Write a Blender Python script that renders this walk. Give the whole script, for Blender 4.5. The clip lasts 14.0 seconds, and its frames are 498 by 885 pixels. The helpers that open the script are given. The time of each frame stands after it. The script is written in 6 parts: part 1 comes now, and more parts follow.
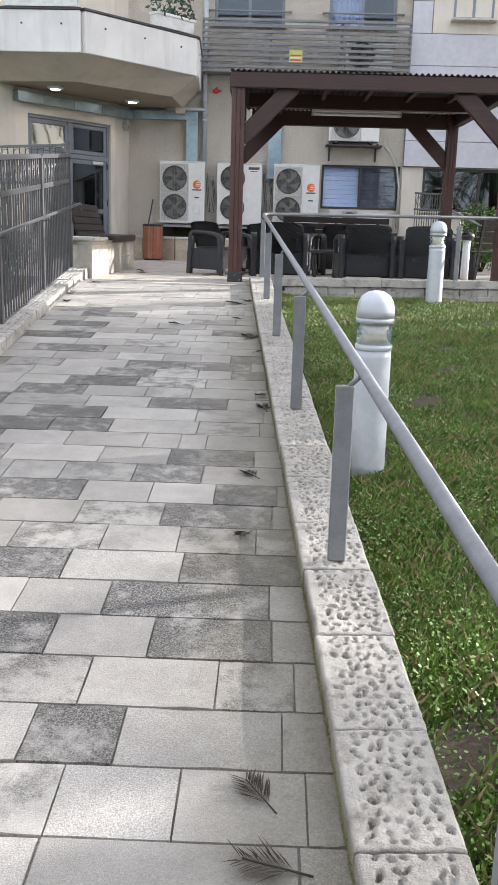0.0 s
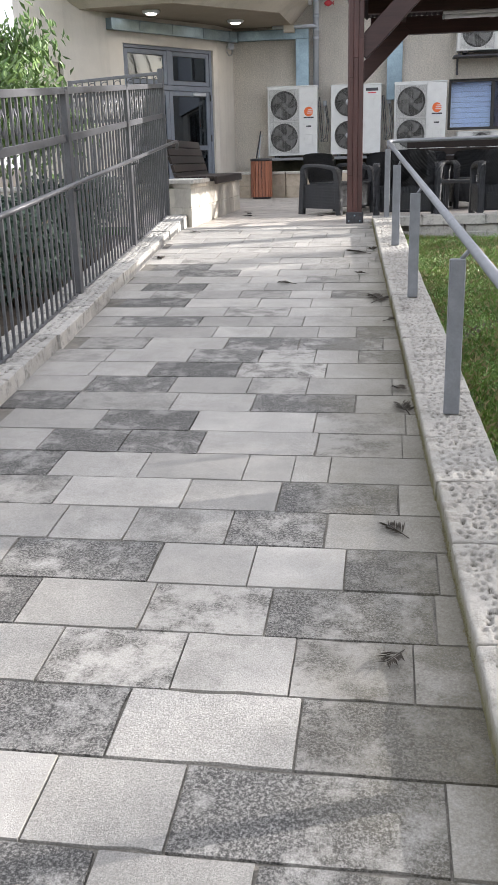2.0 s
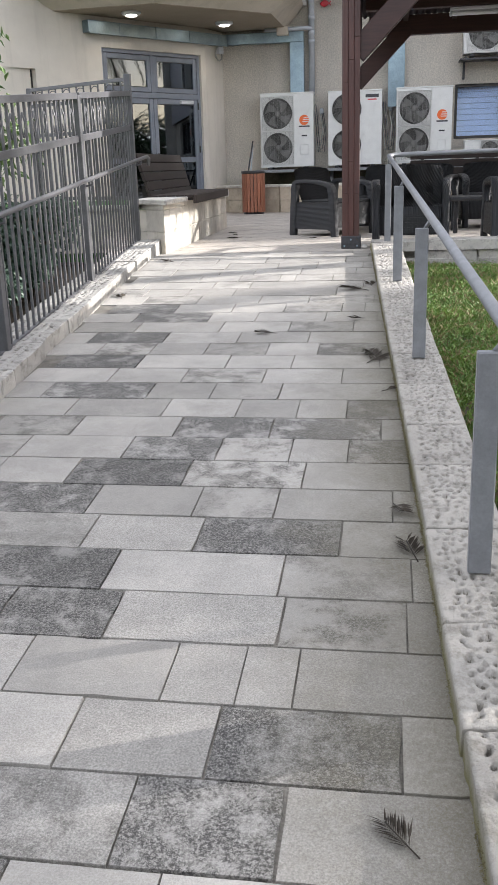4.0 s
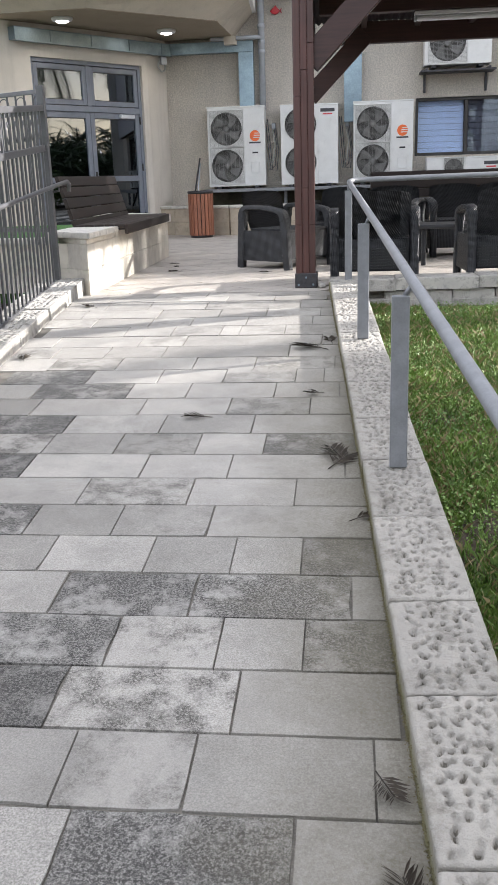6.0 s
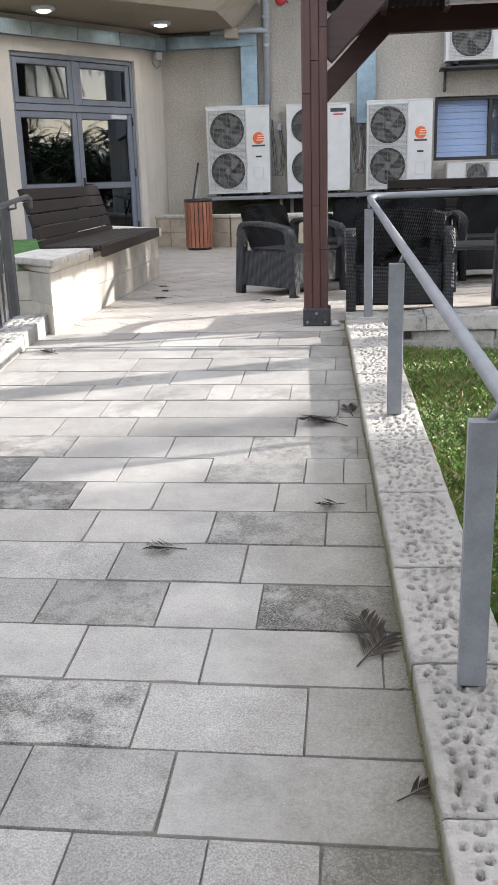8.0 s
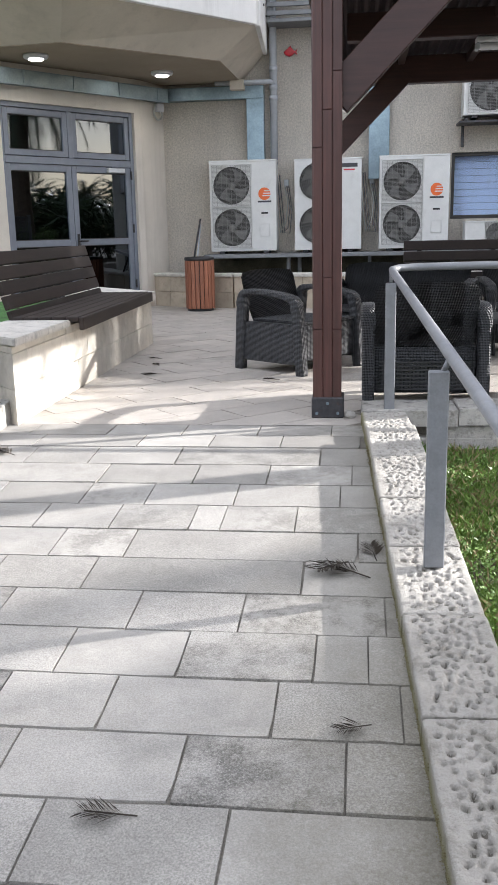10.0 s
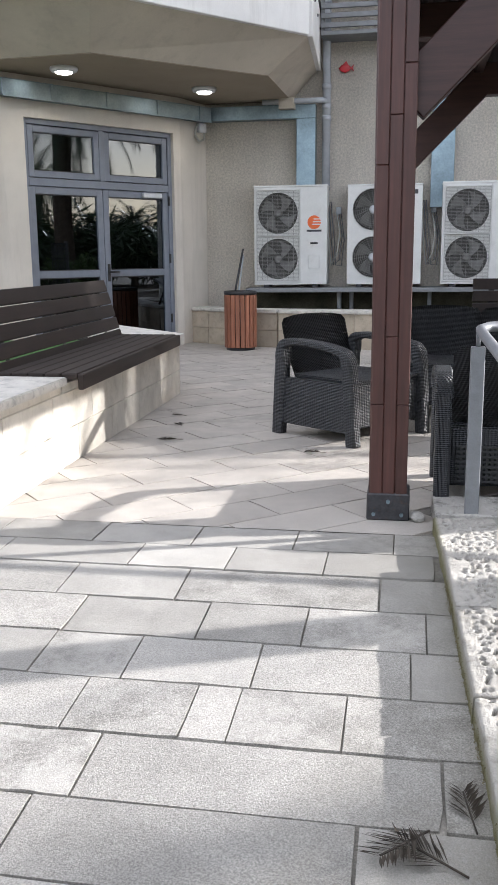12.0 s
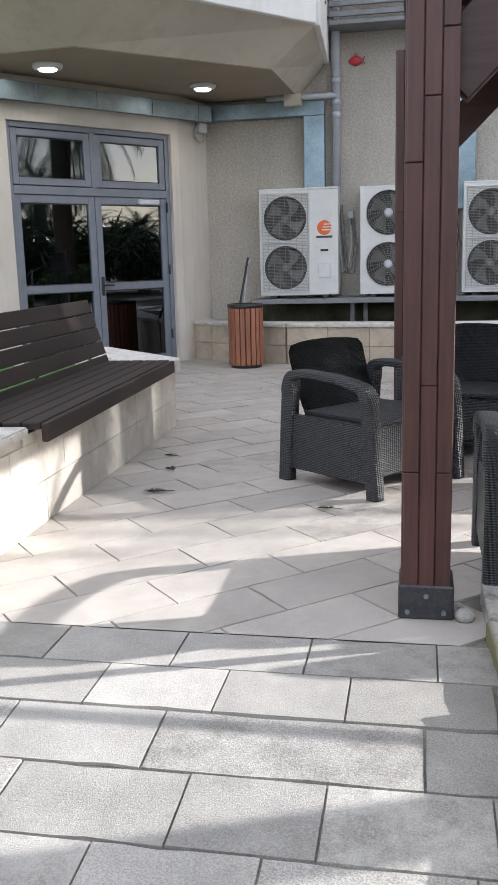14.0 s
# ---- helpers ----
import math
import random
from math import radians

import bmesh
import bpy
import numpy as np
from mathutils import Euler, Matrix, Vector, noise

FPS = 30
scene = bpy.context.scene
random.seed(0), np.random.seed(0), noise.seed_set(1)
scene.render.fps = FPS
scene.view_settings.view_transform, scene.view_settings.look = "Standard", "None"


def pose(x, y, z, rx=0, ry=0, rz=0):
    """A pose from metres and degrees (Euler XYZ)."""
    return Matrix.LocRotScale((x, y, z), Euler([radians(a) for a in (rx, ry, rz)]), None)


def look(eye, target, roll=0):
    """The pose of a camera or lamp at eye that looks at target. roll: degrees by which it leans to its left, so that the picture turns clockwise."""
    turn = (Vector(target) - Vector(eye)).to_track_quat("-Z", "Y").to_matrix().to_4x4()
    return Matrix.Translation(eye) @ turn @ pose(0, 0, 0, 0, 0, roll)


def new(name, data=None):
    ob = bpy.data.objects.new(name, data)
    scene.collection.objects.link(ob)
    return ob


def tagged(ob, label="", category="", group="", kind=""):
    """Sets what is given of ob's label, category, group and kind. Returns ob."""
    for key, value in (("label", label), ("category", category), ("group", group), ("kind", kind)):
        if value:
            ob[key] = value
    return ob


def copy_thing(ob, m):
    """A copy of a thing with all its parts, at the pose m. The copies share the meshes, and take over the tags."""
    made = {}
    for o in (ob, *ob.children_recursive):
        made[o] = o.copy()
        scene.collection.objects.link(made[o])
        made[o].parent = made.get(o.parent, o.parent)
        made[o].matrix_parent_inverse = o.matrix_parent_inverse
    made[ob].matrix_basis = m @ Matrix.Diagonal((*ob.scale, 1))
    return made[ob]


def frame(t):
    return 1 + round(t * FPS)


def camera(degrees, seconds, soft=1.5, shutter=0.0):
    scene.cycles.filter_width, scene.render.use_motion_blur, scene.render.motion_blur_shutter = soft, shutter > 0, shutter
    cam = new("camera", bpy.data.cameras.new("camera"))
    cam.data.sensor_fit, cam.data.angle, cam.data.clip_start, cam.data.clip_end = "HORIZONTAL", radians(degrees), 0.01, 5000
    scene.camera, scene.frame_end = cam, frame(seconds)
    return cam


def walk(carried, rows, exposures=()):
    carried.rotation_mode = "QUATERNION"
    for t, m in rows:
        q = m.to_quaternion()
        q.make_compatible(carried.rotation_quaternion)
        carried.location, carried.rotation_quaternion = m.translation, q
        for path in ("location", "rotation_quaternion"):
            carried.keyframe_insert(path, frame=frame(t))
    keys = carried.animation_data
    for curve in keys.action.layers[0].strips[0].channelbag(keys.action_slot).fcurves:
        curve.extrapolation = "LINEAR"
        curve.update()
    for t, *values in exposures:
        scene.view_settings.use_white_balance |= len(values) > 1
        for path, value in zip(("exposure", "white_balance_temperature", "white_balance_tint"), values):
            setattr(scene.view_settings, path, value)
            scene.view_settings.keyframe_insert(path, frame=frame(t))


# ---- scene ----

# ---------- camera ----------
cam = camera(31.26, 14.0, soft=1.15)
PATH = [
    (0.0, 0.563, -11.958, 0.661, 1.07, -13.36, 1.67), (0.5, 0.579, -11.548, 0.626, 7.34, -13.79, -0.85),
    (1.0, 0.587, -11.200, 0.677, 9.01, -15.72, -1.17), (1.5, 0.461, -10.844, 0.712, 9.16, -16.75, -1.21),
    (2.0, 0.436, -10.524, 0.711, 8.84, -17.55, -1.47), (2.5, 0.484, -10.149, 0.766, 8.98, -17.67, -2.13),
    (2.7, 0.478, -10.010, 0.772, 8.95, -17.68, -2.10), (4.8, 0.424, -8.590, 0.866, 9.20, -16.50, -1.66),
    (5.0, 0.403, -8.449, 0.884, 8.95, -16.38, -1.69), (5.5, 0.388, -8.125, 0.901, 6.05, -16.63, -1.41),
    (6.0, 0.418, -7.757, 0.925, 6.44, -16.54, -1.86), (6.5, 0.390, -7.441, 0.925, 6.44, -16.64, -1.61),
    (7.0, 0.310, -7.083, 0.976, 6.32, -16.66, -1.78), (7.5, 0.310, -6.709, 0.968, 6.38, -16.62, -2.00),
    (8.0, 0.327, -6.328, 1.024, 6.80, -16.54, -1.77), (8.5, 0.290, -5.928, 1.063, 6.69, -16.24, -1.84),
    (8.7, 0.276, -5.798, 1.080, 6.80, -16.10, -1.75),
    (10.8, 0.244, -4.893, 1.146, 7.09, -11.98, -1.13), (11.0, 0.216, -4.763, 1.162, 6.22, -11.88, -1.01),
    (11.5, 0.171, -4.349, 1.135, 7.06, -11.93, -1.37), (12.0, 0.151, -3.940, 1.180, 10.13, -11.82, -0.54),
    (12.5, 0.027, -3.536, 1.211, 11.24, -11.85, -0.22), (13.0, -0.018, -3.362, 1.226, 11.24, -11.79, -0.66),
    (13.5, -0.008, -3.237, 1.228, 11.25, -11.77, -0.96), (14.0, 0.049, -3.017, 1.262, 10.96, -11.65, -1.52),
]


def view(x, y, z, yaw, pitch, roll):
    a, b = radians(yaw), radians(pitch)
    way = Vector((-math.sin(a) * math.cos(b), math.cos(a) * math.cos(b), math.sin(b)))
    eye = Vector((x, y, z))
    return look(eye, eye + 2 * way, roll)


walk(cam, [(t, view(*row)) for t, *row in PATH], exposures=[(0.0, 2.06, 6520, 12), (5.0, 2.09, 6520, 12), (7.0, 2.2, 6500, 12), (11.0, 2.11, 6350, 12), (14.0, 2.1, 6300, 12)])

# ---------- sky and sun ----------
SUN_AZ = Vector((1.0, 0.35)).normalized()
SUN_EL = radians(20)
world = bpy.data.worlds.new("sky")
scene.world = world
world.use_nodes = True
wn = world.node_tree
sky = wn.nodes.new("ShaderNodeTexSky")
sky.sky_type = "NISHITA"
sky.sun_disc = False
sky.sun_elevation = SUN_EL
sky.sun_rotation = math.atan2(SUN_AZ.x, SUN_AZ.y)
sky.air_density, sky.dust_density, sky.ozone_density = 1.0, 1.7, 0.8
aloft = wn.nodes.new("ShaderNodeTexNoise")
aloft.inputs["Scale"].default_value, aloft.inputs["Detail"].default_value = 2.2, 6.0
wn.links.new(wn.nodes.new("ShaderNodeTexCoord").outputs["Generated"], aloft.inputs["Vector"])
cover = wn.nodes.new("ShaderNodeMapRange")
cover.inputs[1].default_value, cover.inputs[2].default_value, cover.inputs[3].default_value, cover.inputs[4].default_value = 0.3, 0.7, 0.6, 0.95
wn.links.new(aloft.outputs["Fac"], cover.inputs[0])
cloudy = wn.nodes.new("ShaderNodeMix")
cloudy.data_type = "RGBA"
wn.links.new(cover.outputs[0], cloudy.inputs[0])
wn.links.new(sky.outputs[0], cloudy.inputs[6])
cloudy.inputs[7].default_value = (2.75, 2.8, 2.95, 1)
wn.links.new(cloudy.outputs[2], wn.nodes["Background"].inputs[0])
wn.nodes["Background"].inputs[1].default_value = 0.15
sun = new("sun", bpy.data.lights.new("sun", "SUN"))
sun.data.energy, sun.data.angle, sun.data.color = 2.85, radians(0.6), (1.0, 0.975, 0.94)
sun.matrix_world = look((0, 0, 20), (-SUN_AZ.x * math.cos(SUN_EL), -SUN_AZ.y * math.cos(SUN_EL), 20 - math.sin(SUN_EL)))


# ---------- materials ----------
def nodes_of(name):
    m = bpy.data.materials.new(name)
    m.use_nodes = True
    return m, m.node_tree.nodes, m.node_tree.links, m.node_tree.nodes["Principled BSDF"]


def noise_node(n, l, coord, scale, detail=4.0, rough=0.6):
    t = n.new("ShaderNodeTexNoise")
    t.inputs["Scale"].default_value, t.inputs["Detail"].default_value, t.inputs["Roughness"].default_value = scale, detail, rough
    if coord:
        l.new(coord, t.inputs["Vector"])
    return t.outputs["Fac"]


def ramp_node(n, l, fac, a, b, lo=0.0, hi=1.0):
    r = n.new("ShaderNodeMapRange")
    r.inputs[1].default_value, r.inputs[2].default_value, r.inputs[3].default_value, r.inputs[4].default_value = a, b, lo, hi
    l.new(fac, r.inputs[0])
    return r.outputs[0]


def math_node(n, l, op, a, b):
    m = n.new("ShaderNodeMath")
    m.operation = op
    for k, v in enumerate((a, b)):
        if isinstance(v, (int, float)):
            m.inputs[k].default_value = v
        else:
            l.new(v, m.inputs[k])
    return m.outputs[0]


def mix_node(n, l, fac, a, b, mode="MIX"):
    m = n.new("ShaderNodeMix")
    m.data_type, m.blend_type = "RGBA", mode
    if isinstance(fac, (int, float)):
        m.inputs[0].default_value = fac
    else:
        l.new(fac, m.inputs[0])
    for k, v in ((6, a), (7, b)):
        if isinstance(v, tuple):
            m.inputs[k].default_value = (*v, 1.0)
        else:
            l.new(v, m.inputs[k])
    return m.outputs[2]


def place_node(n, own=False):
    if own:
        return n.new("ShaderNodeTexCoord").outputs["Object"]
    return n.new("ShaderNodeNewGeometry").outputs["Position"]


def bump_node(n, l, bsdf, height, strength, distance=0.01):
    b = n.new("ShaderNodeBump")
    b.inputs["Strength"].default_value, b.inputs["Distance"].default_value = strength, distance
    l.new(height, b.inputs["Height"])
    l.new(b.outputs[0], bsdf.inputs["Normal"])


def plain(name, color, rough=0.5, metal=0.0, wear=0.12, scale=9.0, bump=0.05, fine=140.0, own=False, dirt=None):
    """Paint, plastic, metal or plaster: colour with two scales of variation and a fine relief."""
    m, n, l, b = nodes_of(name)
    co = place_node(n, own)
    big = ramp_node(n, l, noise_node(n, l, co, scale), 0.3, 0.7, 1.0 - wear, 1.0 + wear)
    small = ramp_node(n, l, noise_node(n, l, co, fine, 2.0), 0.3, 0.7, 1.0 - wear * 0.5, 1.0 + wear * 0.5)
    both = math_node(n, l, "MULTIPLY", big, small)
    c = n.new("ShaderNodeVectorMath")
    c.operation = "SCALE"
    c.inputs[0].default_value = color
    l.new(both, c.inputs["Scale"])
    out = c.outputs[0]
    if dirt:
        spots = ramp_node(n, l, noise_node(n, l, co, dirt[1], 6.0, 0.7), 0.55, 0.75)
        out = mix_node(n, l, math_node(n, l, "MULTIPLY", spots, dirt[2]), out, dirt[0])
    l.new(out, b.inputs["Base Color"])
    b.inputs["Roughness"].default_value, b.inputs["Metallic"].default_value = rough, metal
    if bump:
        bump_node(n, l, b, noise_node(n, l, co, fine, 3.0), bump, 0.01)
    return m


def paving(name, base, stain, heavy, moss=False, dense=0.0, spread=0.17):
    """Stone slabs: each its own shade, some smooth and pale, some gritty, some clouded with lichen."""
    m, n, l, b = nodes_of(name)
    co = place_node(n)
    rnd = n.new("ShaderNodeObjectInfo").outputs["Random"]
    other = math_node(n, l, "FRACT", math_node(n, l, "MULTIPLY", rnd, 7.31), 0.0)
    third = math_node(n, l, "FRACT", math_node(n, l, "MULTIPLY", rnd, 23.7), 0.0)
    tone = ramp_node(n, l, rnd, 0.0, 1.0, 0.96 - spread, 0.96 + spread)
    cloud = ramp_node(n, l, noise_node(n, l, co, 3.2, 7.0, 0.68), 0.3, 0.7, 0.80, 1.12)
    # salt and pepper grit, strong on some slabs and faint on others
    grit = ramp_node(n, l, noise_node(n, l, co, 190.0, 3.0, 0.7), 0.36, 0.64, -1.0, 1.0)
    worn = ramp_node(n, l, third, 0.0, 1.0, 0.10, 0.33 + dense)
    pepper = math_node(n, l, "ADD", math_node(n, l, "MULTIPLY", grit, worn), math_node(n, l, "SUBTRACT", 1.0, math_node(n, l, "MULTIPLY", worn, 0.4)))
    v = math_node(n, l, "MULTIPLY", math_node(n, l, "MULTIPLY", tone, pepper), cloud)
    c = n.new("ShaderNodeVectorMath")
    c.operation = "SCALE"
    c.inputs[0].default_value = base
    l.new(v, c.inputs["Scale"])
    # lichen: soft clouds broken up by fine grains
    blot = ramp_node(n, l, noise_node(n, l, co, 7.0, 10.0, 0.74), 0.46 - dense, 0.585 - dense)
    speck = ramp_node(n, l, noise_node(n, l, co, 130.0, 6.0, 0.85), 0.42, 0.54, 0.16, 1.0)
    much = ramp_node(n, l, other, 1.0 - heavy, 1.0 - heavy * 0.35, 0.14, 0.95)
    k = math_node(n, l, "MULTIPLY", math_node(n, l, "MULTIPLY", blot, speck), much)
    if moss:
        place = n.new("ShaderNodeSeparateXYZ")
        l.new(co, place.inputs[0])
        k = math_node(n, l, "MULTIPLY", k, ramp_node(n, l, place.outputs[1], -3.2, -1.6, 1.0, 0.5))
    col = mix_node(n, l, k, c.outputs[0], stain)
    # thin dirt veins and chips
    vein = ramp_node(n, l, noise_node(n, l, co, 17.0, 9.0, 0.8), 0.66, 0.74, 0.0, 0.5)
    col = mix_node(n, l, vein, col, (0.10, 0.094, 0.08))
    if moss:
        s = n.new("ShaderNodeSeparateXYZ")
        l.new(co, s.inputs[0])
        edge = math_node(n, l, "ADD", s.outputs[0], math_node(n, l, "MULTIPLY", s.outputs[1], 0.051))
        wander = math_node(n, l, "MULTIPLY", noise_node(n, l, co, 2.6, 7.0, 0.7), 0.75)
        near = ramp_node(n, l, math_node(n, l, "ADD", edge, wander), 0.12, 0.62, 0.0, 0.80)
        near = math_node(n, l, "MULTIPLY", near, ramp_node(n, l, s.outputs[1], -3.4, -1.6, 1.0, 0.35))
        col = mix_node(n, l, math_node(n, l, "MULTIPLY", near, ramp_node(n, l, noise_node(n, l, co, 90.0, 5.0, 0.8), 0.3, 0.62, 0.45, 1.0)), col, (0.125, 0.11, 0.072))
    l.new(col, b.inputs["Base Color"])
    b.inputs["Roughness"].default_value = 0.74
    h = math_node(n, l, "ADD", math_node(n, l, "MULTIPLY", noise_node(n, l, co, 210.0, 4.0, 0.75), 1.2), noise_node(n, l, co, 24.0, 5.0))
    bump_node(n, l, b, h, 0.5, 0.006)
    return m


def stone(name, base, stain, amount=0.6, bump=0.5):
    m, n, l, b = nodes_of(name)
    co = place_node(n)
    rnd = ramp_node(n, l, n.new("ShaderNodeObjectInfo").outputs["Random"], 0, 1, 0.86, 1.1)
    big = ramp_node(n, l, noise_node(n, l, co, 6.0, 6.0), 0.3, 0.7, 0.85, 1.1)
    c = n.new("ShaderNodeVectorMath")
    c.operation = "SCALE"
    c.inputs[0].default_value = base
    l.new(math_node(n, l, "MULTIPLY", rnd, big), c.inputs["Scale"])
    blot = ramp_node(n, l, noise_node(n, l, co, 11.0, 9.0, 0.75), 0.5, 0.68, 0.0, amount)
    l.new(mix_node(n, l, blot, c.outputs[0], stain), b.inputs["Base Color"])
    b.inputs["Roughness"].default_value = 0.85
    h = math_node(n, l, "ADD", noise_node(n, l, co, 120.0, 4.0, 0.7), noise_node(n, l, co, 22.0, 4.0))
    bump_node(n, l, b, h, bump, 0.01)
    return m


def timber(name, color, rough=0.45, axis="Z", own=True):
    m, n, l, b = nodes_of(name)
    co = place_node(n, own)
    mp = n.new("ShaderNodeMapping")
    l.new(co, mp.inputs[0])
    mp.inputs["Scale"].default_value = {"X": (2, 40, 40), "Y": (40, 2, 40), "Z": (40, 40, 2)}[axis]
    g = noise_node(n, l, mp.outputs[0], 1.0, 5.0, 0.7)
    v = math_node(n, l, "MULTIPLY", ramp_node(n, l, g, 0.3, 0.7, 0.7, 1.3), ramp_node(n, l, noise_node(n, l, co, 3.0), 0.3, 0.7, 0.85, 1.15))
    rnd = ramp_node(n, l, n.new("ShaderNodeObjectInfo").outputs["Random"], 0, 1, 0.85, 1.15)
    c = n.new("ShaderNodeVectorMath")
    c.operation = "SCALE"
    c.inputs[0].default_value = color
    l.new(math_node(n, l, "MULTIPLY", v, rnd), c.inputs["Scale"])
    l.new(c.outputs[0], b.inputs["Base Color"])
    b.inputs["Roughness"].default_value = rough
    bump_node(n, l, b, g, 0.25, 0.003)
    return m


def leafy(name, a, c2, scale=3.0, rough=0.5):
    m, n, l, b = nodes_of(name)
    g = n.new("ShaderNodeNewGeometry")
    rnd = ramp_node(n, l, g.outputs["Random Per Island"], 0, 1)
    patch = ramp_node(n, l, noise_node(n, l, g.outputs["Position"], scale, 4.0), 0.35, 0.65)
    f = math_node(n, l, "ADD", math_node(n, l, "MULTIPLY", rnd, 0.5), math_node(n, l, "MULTIPLY", patch, 0.5))
    l.new(mix_node(n, l, f, a, c2), b.inputs["Base Color"])
    b.inputs["Roughness"].default_value = rough
    b.inputs["Subsurface Weight"].default_value = 0.0
    return m


def pane_glass(name, tint, gloss=0.35):
    m, n, l, b = nodes_of(name)
    n.remove(b)
    t = n.new("ShaderNodeBsdfTransparent")
    t.inputs[0].default_value = (*tint, 1)
    g = n.new("ShaderNodeBsdfGlossy")
    g.inputs["Roughness"].default_value = 0.015
    g.inputs["Color"].default_value = (0.78, 0.88, 1.0, 1)
    mx = n.new("ShaderNodeMixShader")
    fr = n.new("ShaderNodeFresnel")
    fr.inputs[0].default_value = 1.5
    l.new(math_node(n, l, "ADD", math_node(n, l, "MULTIPLY", fr.outputs[0], 0.55), gloss), mx.inputs[0])
    l.new(t.outputs[0], mx.inputs[1])
    l.new(g.outputs[0], mx.inputs[2])
    l.new(mx.outputs[0], n["Material Output"].inputs[0])
    return m


def weave(name, color):
    """Moulded plastic rattan: small staggered raised cells, seen on every face."""
    m, n, l, b = nodes_of(name)
    co = place_node(n, True)
    s = n.new("ShaderNodeSeparateXYZ")
    l.new(co, s.inputs[0])
    across = math_node(n, l, "ADD", s.outputs[0], s.outputs[1])
    up = s.outputs[2]
    w1 = math_node(n, l, "SINE", math_node(n, l, "ADD", math_node(n, l, "MULTIPLY", across, 190.0), math_node(n, l, "MULTIPLY", up, 330.0)), 0.0)
    w2 = math_node(n, l, "SINE", math_node(n, l, "SUBTRACT", math_node(n, l, "MULTIPLY", across, 190.0), math_node(n, l, "MULTIPLY", up, 330.0)), 0.0)
    h = math_node(n, l, "MULTIPLY", w1, w2)
    tone = ramp_node(n, l, h, -1.0, 1.0, 0.45, 1.6)
    c = n.new("ShaderNodeVectorMath")
    c.operation = "SCALE"
    c.inputs[0].default_value = color
    l.new(tone, c.inputs["Scale"])
    l.new(c.outputs[0], b.inputs["Base Color"])
    b.inputs["Roughness"].default_value = 0.42
    b.inputs["Specular IOR Level"].default_value = 0.6
    bump_node(n, l, b, h, 0.7, 0.005)
    return m


def glow(name, color, strength):
    m, n, l, b = nodes_of(name)
    b.inputs["Base Color"].default_value = (*color, 1)
    b.inputs["Emission Color"].default_value = (*color, 1)
    b.inputs["Emission Strength"].default_value = strength
    return m


def plaster(name, color, rough_scale=55.0, strength=0.5, streak=0.25):
    m, n, l, b = nodes_of(name)
    co = place_node(n)
    mp = n.new("ShaderNodeMapping")
    l.new(co, mp.inputs[0])
    mp.inputs["Scale"].default_value = (5, 5, 0.5)
    run = ramp_node(n, l, noise_node(n, l, mp.outputs[0], 1.0, 6.0, 0.7), 0.5, 0.8, 0.0, streak)
    grit = ramp_node(n, l, noise_node(n, l, co, rough_scale * 1.6, 4.0, 0.7), 0.35, 0.65, 1.0 - 0.22 * strength, 1.0 + 0.12 * strength)
    big = math_node(n, l, "MULTIPLY", grit, ramp_node(n, l, noise_node(n, l, co, 1.3, 6.0), 0.3, 0.7, 0.9, 1.08))
    c = n.new("ShaderNodeVectorMath")
    c.operation = "SCALE"
    c.inputs[0].default_value = color
    l.new(big, c.inputs["Scale"])
    l.new(mix_node(n, l, run, c.outputs[0], (0.22, 0.2, 0.17)), b.inputs["Base Color"])
    b.inputs["Roughness"].default_value = 0.9
    h = math_node(n, l, "ADD", noise_node(n, l, co, rough_scale, 5.0, 0.65), noise_node(n, l, co, rough_scale * 4, 2.0))
    bump_node(n, l, b, h, strength, 0.035)
    return m


M_TILE = paving("ramp_stone", (0.40, 0.380, 0.348), (0.065, 0.061, 0.053), 0.34, moss=True)
M_TILE_D = paving("stained_ramp_stone", (0.36, 0.345, 0.32), (0.030, 0.0285, 0.026), 6.0, moss=True, dense=0.075)
M_PLAZA = paving("terrace_stone", (0.52, 0.475, 0.425), (0.20, 0.18, 0.155), 0.08, spread=0.06)
M_GROUT = plain("grout", (0.17, 0.157, 0.135), 0.95, wear=0.5, scale=5.0, bump=0.3)
M_KERB = stone("pitted_limestone", (0.43, 0.405, 0.365), (0.15, 0.138, 0.11), 0.7, 1.0)


def algae(m):
    """Olive algae on the inner face of the lawn kerb, thickest at its foot."""
    n, l = m.node_tree.nodes, m.node_tree.links
    b = n["Principled BSDF"]
    was = b.inputs["Base Color"].links[0].from_socket
    co = place_node(n)
    s = n.new("ShaderNodeSeparateXYZ")
    l.new(co, s.inputs[0])
    inward = math_node(n, l, "ADD", s.outputs[0], math_node(n, l, "MULTIPLY", s.outputs[1], 0.0515))
    face = ramp_node(n, l, inward, 0.275, 0.295, 1.0, 0.0)
    up = math_node(n, l, "SUBTRACT", s.outputs[2], math_node(n, l, "MULTIPLY", math_node(n, l, "ADD", s.outputs[1], 0.7), 0.081))
    rough = math_node(n, l, "MULTIPLY", noise_node(n, l, co, 9.0, 6.0, 0.7), 0.08)
    foot = ramp_node(n, l, math_node(n, l, "SUBTRACT", up, rough), -0.02, 0.05, 0.9, 0.0)
    l.new(mix_node(n, l, math_node(n, l, "MULTIPLY", face, foot), was, (0.17, 0.155, 0.06)), b.inputs["Base Color"])


